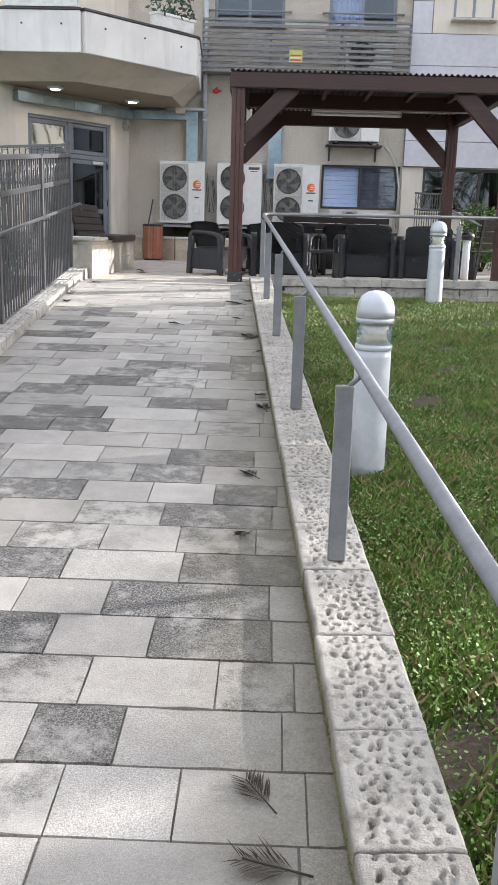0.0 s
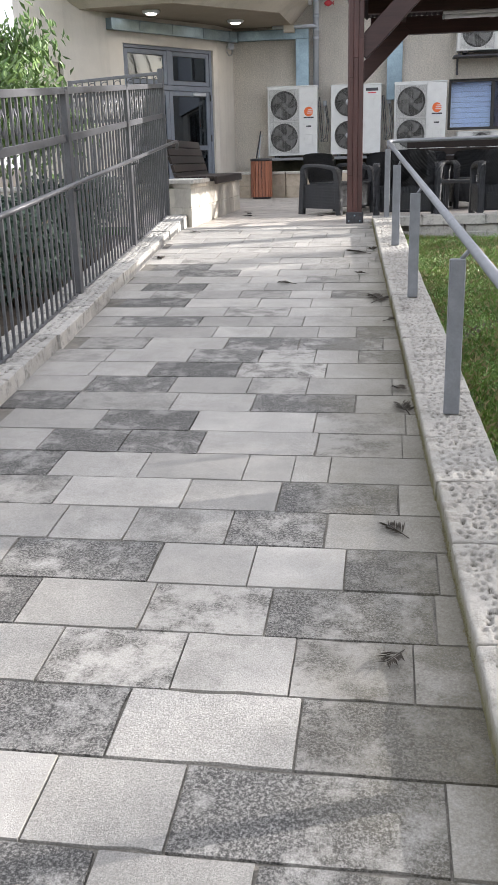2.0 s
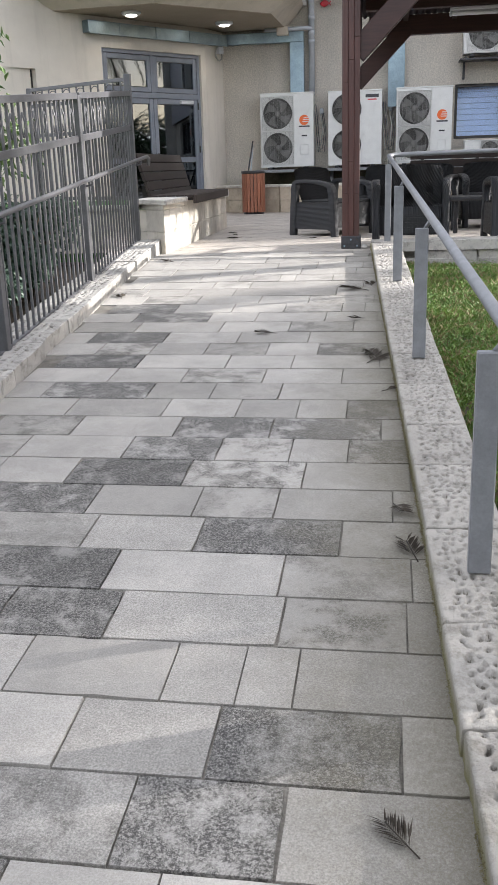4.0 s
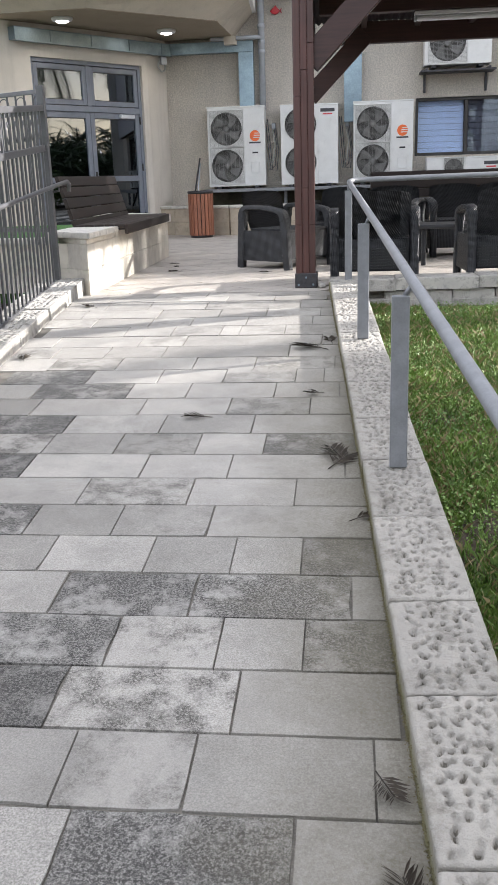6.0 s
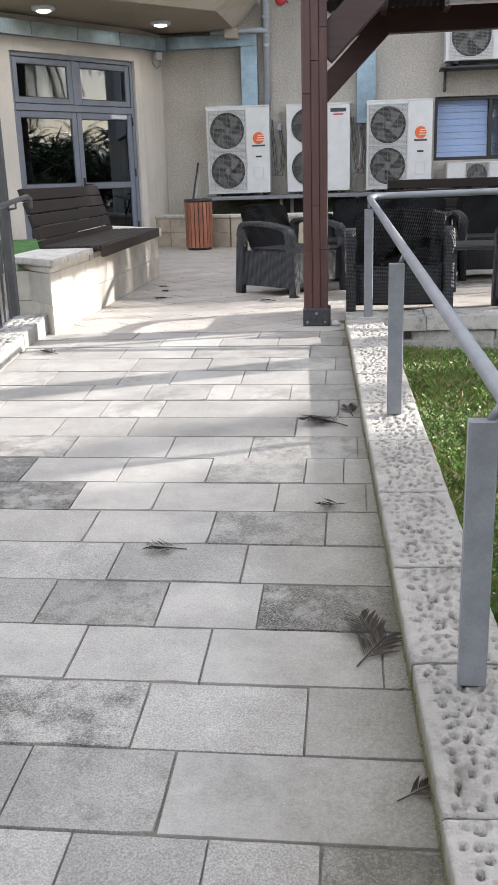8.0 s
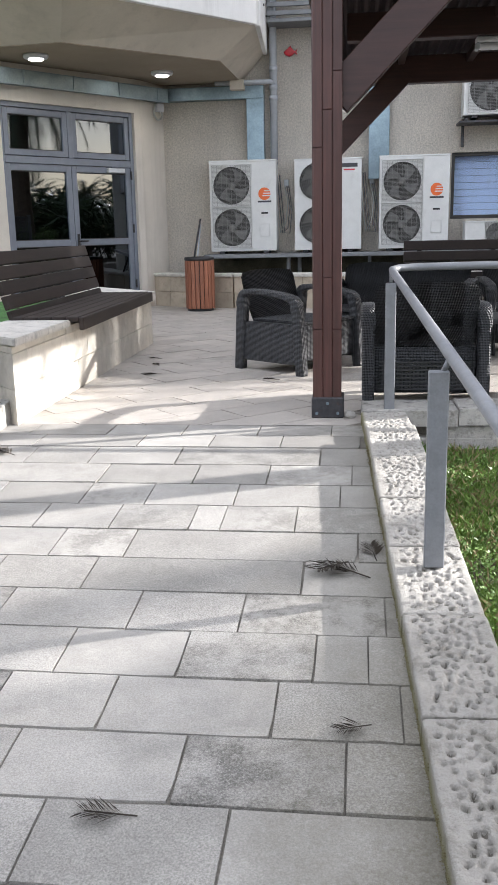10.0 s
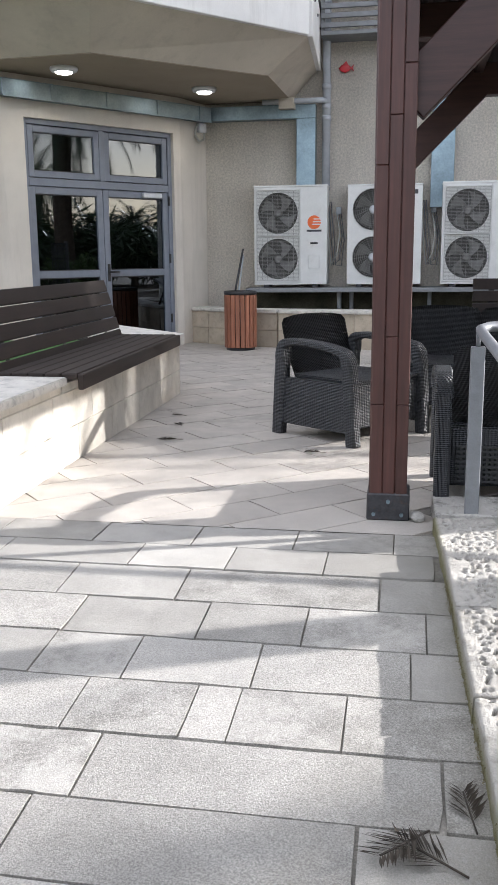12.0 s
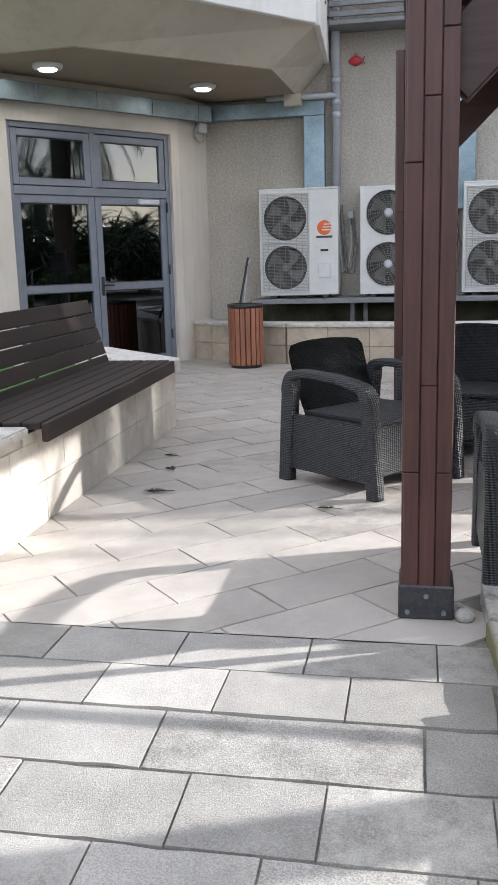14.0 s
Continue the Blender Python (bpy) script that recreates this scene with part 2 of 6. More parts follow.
algae(M_KERB)
# pit bottoms: dirt, darkened further for the shade in the hollows
M_PIT = stone("pit_dirt_and_shade", (0.25, 0.23, 0.195), (0.08, 0.075, 0.06), 0.6, 0.8)
M_KERB_L = stone("weathered_limestone", (0.48, 0.458, 0.42), (0.085, 0.08, 0.07), 0.75, 0.9)
M_WALLSTONE = stone("cream_stone", (0.62, 0.575, 0.50), (0.30, 0.25, 0.19), 0.35, 0.3)
M_LEDGE = stone("beige_stone", (0.47, 0.40, 0.31), (0.2, 0.16, 0.12), 0.4, 0.3)
M_CAP = stone("pale_cap_stone", (0.60, 0.57, 0.52), (0.11, 0.105, 0.095), 0.55, 0.35)
M_MOSS = leafy("moss", (0.12, 0.105, 0.05), (0.20, 0.17, 0.085), 12.0, 0.9)
M_ROUGHCAST = plaster("roughcast", (0.80, 0.735, 0.645), 24.0, 1.0, 0.12)
M_SMOOTH = plaster("smooth_plaster", (0.66, 0.61, 0.54), 60.0, 0.25)
M_BALC = plaster("balcony_concrete", (0.55, 0.495, 0.415), 50.0, 0.25, 0.35)
M_BALCW = plaster("balcony_white_paint", (0.74, 0.73, 0.71), 50.0, 0.15, 0.3)
M_SOFFIT = plaster("soffit_brown", (0.32, 0.265, 0.20), 60.0, 0.15, 0.1)
M_CLAD = plain("grey_cladding", (0.52, 0.52, 0.57), 0.55, wear=0.08, bump=0.05)
M_GALV = plain("galvanised_steel", (0.23, 0.30, 0.345), 0.33, 0.85, wear=0.2, scale=4.0, fine=40.0)
M_RAIL = plain("grey_painted_steel", (0.205, 0.212, 0.225), 0.42, 0.1, wear=0.12, scale=14.0)
M_FENCE = plain("fence_paint", (0.105, 0.105, 0.11), 0.36, 0.2, wear=0.18, scale=10.0)
M_ALU = plain("aluminium_frame", (0.20, 0.22, 0.265), 0.42, 0.25, wear=0.08)
M_BOLL = plain("bollard_paint", (0.50, 0.53, 0.57), 0.35, 0.1, wear=0.07, scale=20.0)
M_BOLLGLASS = plain("bollard_diffuser", (0.72, 0.70, 0.62), 0.25, wear=0.15, scale=25.0)
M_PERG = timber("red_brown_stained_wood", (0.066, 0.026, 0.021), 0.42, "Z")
# same stain as the posts, darkened: the roof's shade is in the colour
M_PERGX = timber("red_brown_stained_beam_shaded", (0.042, 0.017, 0.014), 0.5, "X")
M_PERGY = timber("red_brown_stained_rafter_shaded", (0.034, 0.015, 0.013), 0.55, "Y")
M_ROOF = plain("brown_roof_sheet", (0.022, 0.012, 0.011), 0.65, wear=0.15)
M_BENCH = timber("dark_brown_slats", (0.021, 0.0125, 0.0095), 0.62, "Y")
M_BIN = timber("orange_brown_slats", (0.30, 0.115, 0.065), 0.5, "Z")
M_DARK = plain("black_plastic", (0.018, 0.018, 0.02), 0.4, wear=0.2)
M_IRON = plain("dark_iron", (0.06, 0.06, 0.065), 0.5, 0.6, wear=0.3, scale=30.0, dirt=((0.16, 0.07, 0.03), 40.0, 0.5))
M_RATTAN = weave("graphite_rattan", (0.016, 0.0172, 0.020))
M_ARM = plain("graphite_plastic", (0.026, 0.027, 0.030), 0.36, wear=0.12, own=True)
M_ACW = plain("air_conditioner_white", (0.66, 0.66, 0.64), 0.42, wear=0.06, scale=6.0, bump=0.02, dirt=((0.35, 0.33, 0.3), 9.0, 0.25))
M_ACD = plain("fan_dark", (0.06, 0.058, 0.054), 0.6, wear=0.3)
M_FAN = plain("fan_blade_grey", (0.16, 0.157, 0.15), 0.5, wear=0.2)
M_WIRE = plain("grille_wire", (0.27, 0.265, 0.255), 0.45, 0.2, wear=0.1)
M_ORANGE = plain("orange_print", (0.75, 0.14, 0.03), 0.5, wear=0.05, bump=0)
M_PRINT = plain("dark_print", (0.05, 0.05, 0.055), 0.6, wear=0.05, bump=0)
M_REDPRINT = plain("red_print", (0.55, 0.04, 0.05), 0.5, wear=0.1, bump=0)
M_GLASS = pane_glass("tinted_door_glass", (0.10, 0.11, 0.12), 0.085)
M_WINGLASS = pane_glass("window_glass", (0.95, 0.96, 0.98), 0.03)
M_LENS = pane_glass("clear_lens", (0.82, 0.82, 0.79), 0.12)
M_BLIND = plain("white_blind", (0.62, 0.74, 0.95), 0.6, wear=0.05)
M_INSIDE = plain("darkened_interior", (0.10, 0.095, 0.09), 0.8)
M_BLACKFR = plain("dark_window_frame", (0.035, 0.032, 0.03), 0.4)
M_PVC = plain("grey_pipe", (0.40, 0.42, 0.45), 0.5, wear=0.1)
M_CABLE = plain("cable_sheath", (0.11, 0.11, 0.11), 0.6)
M_CABLEW = plain("pale_cable_sheath", (0.45, 0.45, 0.42), 0.6)
M_RED = plain("red_ornament_paint", (0.45, 0.02, 0.03), 0.35, wear=0.2)
M_LAMPW = plain("white_lamp_housing", (0.66, 0.67, 0.70), 0.4, wear=0.06)
M_GLOW = glow("lit_lens", (1.0, 0.97, 0.9), 1.6)
M_SOIL = plain("soil", (0.06, 0.045, 0.03), 0.95, wear=0.4, bump=0.6, fine=60.0)
M_GRASS = leafy("grass_blades", (0.045, 0.10, 0.016), (0.185, 0.29, 0.05), 2.6, 0.55)
M_DRYGRASS = leafy("dry_blades", (0.22, 0.17, 0.08), (0.30, 0.24, 0.13), 3.0, 0.8)
M_LEAF = leafy("glossy_leaves", (0.05, 0.11, 0.025), (0.16, 0.24, 0.07), 3.0, 0.38)
M_HEDGE = leafy("blue_green_leaves", (0.028, 0.06, 0.042), (0.075, 0.125, 0.085), 4.0, 0.5)
M_PALM = leafy("palm_leaves", (0.030, 0.055, 0.022), (0.07, 0.11, 0.045), 1.0, 0.45)
M_BARK = plain("bark", (0.12, 0.09, 0.065), 0.95, wear=0.4, bump=0.8, fine=45.0)
M_DEAD = leafy("dead_leaves", (0.030, 0.024, 0.018), (0.065, 0.05, 0.035), 8.0, 0.8)
M_POT = plain("white_planter", (0.70, 0.70, 0.69), 0.6, wear=0.12, dirt=((0.4, 0.38, 0.34), 12.0, 0.4))
M_SIGNY = plain("yellow_sign", (0.45, 0.50, 0.12), 0.5)
M_FARWALL = plaster("far_plaster", (0.62, 0.60, 0.56), 30.0, 0.3)


# ---------- mesh helpers ----------
def box(bm, x0, x1, y0, y1, z0, z1, m=None):
    v = [bm.verts.new((x, y, z)) for x in (x0, x1) for y in (y0, y1) for z in (z0, z1)]
    f = [bm.faces.new([v[i] for i in q]) for q in ((0, 1, 3, 2), (4, 6, 7, 5), (0, 4, 5, 1), (2, 3, 7, 6), (0, 2, 6, 4), (1, 5, 7, 3))]
    if m is not None:
        bmesh.ops.transform(bm, matrix=m, verts=v)
    return v, f


def rbox(x0, x1, y0, y1, z0, z1, r=0.006, seg=1, m=None):
    bm = bmesh.new()
    box(bm, x0, x1, y0, y1, z0, z1)
    bmesh.ops.bevel(bm, geom=list(bm.edges), offset=r, segments=seg, affect="EDGES", profile=0.5)
    if m is not None:
        bmesh.ops.transform(bm, matrix=m, verts=list(bm.verts))
    return bm


def prism(bm, outline, z0, z1, top=None):
    """A solid over a plan outline; top: another outline for its upper side."""
    top = top or outline
    a = [bm.verts.new((x, y, z0)) for x, y in outline]
    b = [bm.verts.new((x, y, z1)) for x, y in top]
    k = len(a)
    bm.faces.new(a[::-1])
    bm.faces.new(b)
    for i in range(k):
        bm.faces.new((a[i], a[(i + 1) % k], b[(i + 1) % k], b[i]))
    bmesh.ops.recalc_face_normals(bm, faces=list(bm.faces))
    return bm


def tube(bm, pts, r, seg=10, caps=True):
    pts = [Vector(p) for p in pts]
    rings, side = [], None
    for i, p in enumerate(pts):
        d = (pts[min(i + 1, len(pts) - 1)] - pts[max(i - 1, 0)]).normalized()
        ref = Vector((0, 0, 1)) if abs(d.z) < 0.9 else Vector((1, 0, 0))
        s = d.cross(ref).normalized() if side is None else (side - d * side.dot(d)).normalized()
        side = s
        t = d.cross(s)
        rr = r[i] if isinstance(r, (list, tuple)) else r
        rings.append([bm.verts.new(p + rr * (math.cos(2 * math.pi * k / seg) * s + math.sin(2 * math.pi * k / seg) * t)) for k in range(seg)])
    for a, b in zip(rings, rings[1:]):
        for k in range(seg):
            f = bm.faces.new((a[k], a[(k + 1) % seg], b[(k + 1) % seg], b[k]))
            f.smooth = True
    if caps:
        bm.faces.new(rings[0])
        bm.faces.new(rings[-1])
    bmesh.ops.recalc_face_normals(bm, faces=list(bm.faces))
    return bm


def lathe(bm, profile, seg=24, cx=0.0, cy=0.0, smooth=True):
    rings = [[bm.verts.new((cx + r * math.cos(2 * math.pi * k / seg), cy + r * math.sin(2 * math.pi * k / seg), z)) for k in range(seg)] for r, z in profile]
    for a, b in zip(rings, rings[1:]):
        for k in range(seg):
            f = bm.faces.new((a[k], a[(k + 1) % seg], b[(k + 1) % seg], b[k]))
            f.smooth = smooth
    bm.faces.new(rings[0][::-1])
    bm.faces.new(rings[-1])
    bmesh.ops.recalc_face_normals(bm, faces=list(bm.faces))
    return bm


def bar(a, b, w, h, up=(0, 0, 1), r=0.0):
    """A straight bar from a to b, w wide and h high."""
    a, b = Vector(a), Vector(b)
    d = b - a
    x = d.normalized()
    y = Vector(up).cross(x).normalized()
    z = x.cross(y)
    m = Matrix((x, y, z)).transposed().to_4x4()
    m.translation = a
    bm = bmesh.new()
    box(bm, 0, d.length, -w / 2, w / 2, -h / 2, h / 2)
    if r:
        bmesh.ops.bevel(bm, geom=list(bm.edges), offset=r, segments=1, affect="EDGES")
    bmesh.ops.transform(bm, matrix=m, verts=list(bm.verts))
    return bm


def as_mesh(name, bm, material):
    me = bpy.data.meshes.new(name)
    bm.to_mesh(me)
    bm.free()
    me.materials.append(material)
    return me


def part(name, bm, material, parent, label=""):
    ob = new(name, as_mesh(name, bm, material))
    ob.parent = parent
    if label:
        tagged(ob, label)
    return ob


def thing(name, label, category, m=None, group="", kind=""):
    ob = new(name)
    if m is not None:
        ob.matrix_world = m
    return tagged(ob, label, category, group, kind)


def solid(name, bm, material, label, category, m=None, group="", kind=""):
    ob = new(name, as_mesh(name, bm, material))
    if m is not None:
        ob.matrix_world = m
    return tagged(ob, label, category, group, kind)


def shared(name, mesh, parent, m):
    ob = new(name, mesh)
    ob.parent = parent
    ob.matrix_basis = m
    return ob


def lettering(name, text, size, material, parent, m, depth=0.001):
    cu = bpy.data.curves.new(name, "FONT")
    cu.body, cu.size, cu.extrude, cu.align_x = text, size, depth, "CENTER"
    tmp = bpy.data.objects.new(name + "_curve", cu)
    me = bpy.data.meshes.new_from_object(tmp)
    bpy.data.objects.remove(tmp)
    me.materials.clear()
    me.materials.append(material)
    ob = new(name, me)
    ob.parent = parent
    ob.matrix_basis = m
    return ob


rng = random.Random(7)


# ---------- ground levels ----------
def ramp_z(y):
    return min(0.0, 0.081 * (y + 0.7))


def lawn_z(y):
    return -0.1 + 0.075 * (max(-16.0, min(0.5, y)) - 0.5)


def kerb_x(y):
    """Inner face of the kerb on the lawn side."""
    return 0.27 - 0.0515 * y


def fence_x(y):
    return -2.05 - 0.066 * (y + 0.2)


def left_x(y):
    """Inner face of the kerb under the fence."""
    return -1.83 - 0.055 * (y + 0.2)


# ---------- ground ----------
bm = bmesh.new()
ys = [-300, -60, -16, -12, -8, -4, -1, 0.5, 1.0, 9, 60, 300]
xs = [-300, -40, -10, 0, 10, 40, 300]
grid = [[bm.verts.new((x, y, lawn_z(y) - 0.02)) for x in xs] for y in ys]
for a, b in zip(grid, grid[1:]):
    for k in range(len(xs) - 1):
        bm.faces.new((a[k], a[k + 1], b[k + 1], b[k]))
solid("ground", bm, M_SOIL, "dark brown soil ground under the lawn and paving", "ground", kind="structure")

# ramp bed and terrace bed
bm = bmesh.new()
outline = [(left_x(-13) - 0.1, -13.0), (kerb_x(-13) + 0.1, -13.0), (kerb_x(-0.7) + 0.1, -0.7), (left_x(-0.7) - 0.1, -0.7)]
lo = [bm.verts.new((x, y, ramp_z(y) - 0.4)) for x, y in outline]
hi = [bm.verts.new((x, y, ramp_z(y) - 0.008)) for x, y in outline]
bm.faces.new(lo[::-1]), bm.faces.new(hi)
for i in range(4):
    bm.faces.new((lo[i], lo[(i + 1) % 4], hi[(i + 1) % 4], hi[i]))
ramp = solid("floor_ramp", bm, M_GROUT, "sloping walkway paved with worn grey stone slabs", "ramp", kind="structure")
bm = bmesh.new()
prism(bm, [(left_x(-0.7) - 0.1, -0.7), (kerb_x(-0.7) + 0.1, -0.7), (0.46, -0.02), (12, 0.25), (12, 9.4), (-9, 9.4), (-9, 0.4), (-2.0, 0.2)], -0.35, -0.010)
terrace = solid("floor_terrace", bm, M_GROUT, "terrace floor of pale diagonal stone slabs", "terrace", kind="structure")


# ---------- walls of the building ----------
def holed(bm, us, vs, holes, thick, put):
    """A wall in cells of us x vs, without the cells whose middle lies in a hole. put(u, v, w) gives the place."""
    def empty(i, j):
        if not (0 <= i < len(us) - 1 and 0 <= j < len(vs) - 1):
            return True
        u, v = (us[i] + us[i + 1]) / 2, (vs[j] + vs[j + 1]) / 2
        return any(a < u < b and c < v < d for a, b, c, d in holes)

    cache = {}

    def vert(i, j, w):
        if (i, j, w) not in cache:
            cache[i, j, w] = bm.verts.new(put(us[i], vs[j], w * thick))
        return cache[i, j, w]

    for i in range(len(us) - 1):
        for j in range(len(vs) - 1):
            if empty(i, j):
                continue
            bm.faces.new([vert(i, j, 0), vert(i + 1, j, 0), vert(i + 1, j + 1, 0), vert(i, j + 1, 0)])
            bm.faces.new([vert(i, j, 1), vert(i, j + 1, 1), vert(i + 1, j + 1, 1), vert(i + 1, j, 1)])
            for di, dj, a, b in ((-1, 0, (0, 0), (0, 1)), (1, 0, (1, 0), (1, 1)), (0, -1, (0, 0), (1, 0)), (0, 1, (0, 1), (1, 1))):
                if empty(i + di, j + dj):
                    p, q = (i + a[0], j + a[1]), (i + b[0], j + b[1])
                    bm.faces.new([vert(*p, 0), vert(*q, 0), vert(*q, 1), vert(*p, 1)])
    bmesh.ops.recalc_face_normals(bm, faces=list(bm.faces))
    return bm


WALL_Y = 8.75
WIN = (1.62, 3.36, 1.2, 2.15)
UP1, UP2 = (-0.83, 0.68, 4.97, 6.5), (1.63, 3.08, 4.97, 6.5)
bm = holed(bmesh.new(), [-2.69, UP1[0], UP1[1], WIN[0], UP2[0], UP2[1], WIN[1], 3.4], [-0.3, WIN[2], WIN[3], 4.97, 6.5, 9.0], [WIN, UP1, UP2], 0.3,
           lambda u, v, w: (u, WALL_Y + w, v))
solid("wall_facade", bm, M_ROUGHCAST, "beige roughcast facade wall with stained plaster", "wall", kind="structure")

# right bay: plaster below, grey panels above
WIN_R = (3.86, 7.6, 1.2, 2.13)
bm = holed(bmesh.new(), [3.4, WIN_R[0], WIN_R[1], 9.0], [-0.3, WIN_R[2], WIN_R[3], 2.14], [WIN_R], 0.3, lambda u, v, w: (u, WALL_Y - 0.05 + w, v))
solid("wall_bay", bm, M_SMOOTH, "smooth cream plaster wall under grey panels", "wall", kind="structure")
bm = bmesh.new()
box(bm, 3.4, 9.0, WALL_Y - 0.12, WALL_Y + 0.3, 2.145, 9.0)
bay = solid("wall_cladding", bm, M_GROUT, "grey metal panel cladding on the upper wall", "wall", kind="structure")
for x0, x1, z0, z1 in ((3.4, 9.0, 2.15, 2.68), (3.4, 9.0, 2.69, 4.22), (3.4, 9.0, 4.23, 4.86), (3.4, 3.82, 4.87, 5.5), (3.83, 9.0, 4.87, 6.6), (3.4, 3.82, 5.51, 6.6), (3.4, 9.0, 6.61, 9.0)):
    part("panel", rbox(x0 + 0.004, x1 - 0.004, WALL_Y - 0.155, WALL_Y - 0.121, z0, z1, 0.004), M_CLAD if not (x0 > 3.8 and z0 > 4.8) else M_SMOOTH, bay)

# door wall, turned towards the terrace
U, N = Vector((0.587, 0.8096, 0)), Vector((0.8096, -0.587, 0))
D0 = Vector((-4.342, 6.275, 0))
DOOR_W, DOOR_H = 2.213, 2.775
MD = Matrix((U, -N, Vector((0, 0, 1)))).transposed().to_4x4()
MD.translation = D0
bm = holed(bmesh.new(), [-1.96, -1.88, -1.3, 0.0, DOOR_W, DOOR_W + 0.12], [-0.3, 0.02, 1.2, 2.38, DOOR_H, 9.0],
           [(-1.88, -1.3, 1.2, 2.38), (0.0, DOOR_W, 0.02, DOOR_H)], 0.35, lambda u, v, w: MD @ Vector((u, w - 0.1, v)))
solid("wall_door", bm, M_SMOOTH, "smooth beige plaster wall round the entrance door", "wall", kind="structure")
bm = bmesh.new()
p, q = MD @ Vector((DOOR_W + 0.121, -0.1, 0)), MD @ Vector((DOOR_W + 0.121, 0.25, 0))
prism(bm, [(p.x, p.y), (-2.692, WALL_Y), (-2.692, WALL_Y + 0.3), (q.x, q.y)], -0.3, 9.0)
solid("wall_return", bm, M_SMOOTH, "smooth beige plaster return beside the entrance", "wall", kind="structure")
bm = bmesh.new()
p = MD @ Vector((-1.96, -0.1, 0))
prism(bm, [(p.x, p.y), (p.x - 1.4, p.y + 6.0), (p.x - 1.0, p.y + 6.1), (p.x + 0.3, p.y + 0.5)], -0.4, 9.0)
solid("wall_west", bm, M_SMOOTH, "beige plaster side wall of the building", "wall", kind="structure")


# Open-fronted box; the room's dimness is put into its dark colour.
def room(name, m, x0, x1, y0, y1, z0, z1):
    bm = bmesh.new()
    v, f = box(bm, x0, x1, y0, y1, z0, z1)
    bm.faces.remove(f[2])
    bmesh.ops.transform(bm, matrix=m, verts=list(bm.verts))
    return solid(name, bm, M_INSIDE, "dark-coloured box standing in for the dim room behind the glass", "room", kind="structure")


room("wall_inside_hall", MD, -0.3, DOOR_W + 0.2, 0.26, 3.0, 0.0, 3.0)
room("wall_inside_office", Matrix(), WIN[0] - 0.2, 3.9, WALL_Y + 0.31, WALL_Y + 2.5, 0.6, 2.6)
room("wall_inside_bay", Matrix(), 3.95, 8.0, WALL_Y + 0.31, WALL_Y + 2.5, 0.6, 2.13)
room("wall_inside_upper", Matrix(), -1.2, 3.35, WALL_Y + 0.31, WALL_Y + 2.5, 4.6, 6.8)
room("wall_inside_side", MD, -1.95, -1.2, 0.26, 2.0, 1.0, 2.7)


# entrance door: two leaves and two top lights
def pane_leaf(root, x0, x1, z0, z1, bars, frame=0.085, y=0.0, name="door_leaf"):
    leaf = part(name, rbox(x0, x0 + frame, y - 0.03, y + 0.03, z0, z1, 0.004), M_ALU, root)
    part("frame", rbox(x1 - frame, x1, y - 0.03, y + 0.03, z0, z1, 0.004), M_ALU, leaf)
    levels = [(z0, z0 + frame), (z1 - frame, z1)] + [(b, b + frame) for b in bars]
    for a, b in levels:
        part("rail", rbox(x0 + frame, x1 - frame, y - 0.03, y + 0.03, a, b, 0.004), M_ALU, leaf)
    cuts = sorted(levels)
    for (_, a), (b, _) in zip(cuts, cuts[1:]):
        pane = part("pane", rbox(x0 + frame, x1 - frame, y - 0.004, y + 0.004, a, b, 0.001), M_GLASS, leaf)
        pane.visible_shadow = False
        for q0, q1 in ((a, a + 0.012), (b - 0.012, b)):
            part("gasket", rbox(x0 + frame, x1 - frame, y - 0.012, y + 0.012, q0, q1, 0.002), M_DARK, leaf)
    return leaf


door = thing("door_entrance", "grey aluminium double entrance door with dark glass, closed", "door", MD, kind="structure")
part("frame", rbox(0.0, 0.06, -0.05, 0.08, 0.02, DOOR_H, 0.004), M_ALU, door)
part("frame", rbox(DOOR_W - 0.06, DOOR_W, -0.05, 0.08, 0.02, DOOR_H, 0.004), M_ALU, door)
part("frame", rbox(0.06, DOOR_W - 0.06, -0.05, 0.08, DOOR_H - 0.06, DOOR_H, 0.004), M_ALU, door)
part("transom", rbox(0.06, DOOR_W - 0.06, -0.05, 0.08, 2.02, 2.11, 0.004), M_ALU, door)
mid = DOOR_W / 2
part("mullion", rbox(mid - 0.04, mid + 0.04, -0.05, 0.08, 2.11, DOOR_H - 0.06, 0.004), M_ALU, door)
pane_leaf(door, 0.06, mid - 0.004, 0.03, 2.015, [0.94])
right_leaf = pane_leaf(door, mid + 0.004, DOOR_W - 0.06, 0.03, 2.015, [0.94])
pane_leaf(door, 0.07, mid - 0.04, 2.12, DOOR_H - 0.07, [], 0.075, -0.01, "top_light")
pane_leaf(door, mid + 0.04, DOOR_W - 0.07, 2.12, DOOR_H - 0.07, [], 0.075, -0.01, "top_light")
part("lever_handle", tube(bmesh.new(), [(mid + 0.05, -0.03, 1.0), (mid + 0.05, -0.08, 1.0), (mid + 0.18, -0.08, 1.0)], 0.012), M_DARK, right_leaf, "black lever handle")
part("escutcheon", rbox(mid + 0.03, mid + 0.07, -0.042, -0.03, 0.88, 1.1, 0.004), M_DARK, right_leaf)
part("door_closer", rbox(DOOR_W - 0.5, DOOR_W - 0.2, -0.09, -0.03, 1.94, 2.0, 0.008), M_LAMPW, right_leaf, "pale grey door closer")
part("closer_arm", bar((DOOR_W - 0.45, -0.08, 2.01), (DOOR_W - 0.15, -0.16, 2.03), 0.02, 0.01), M_ALU, right_leaf)
for z in (0.3, 1.1, 1.85):
    part("hinge", tube(bmesh.new(), [(DOOR_W - 0.055, -0.045, z), (DOOR_W - 0.055, -0.045, z + 0.12)], 0.014, 8), M_DARK, door)


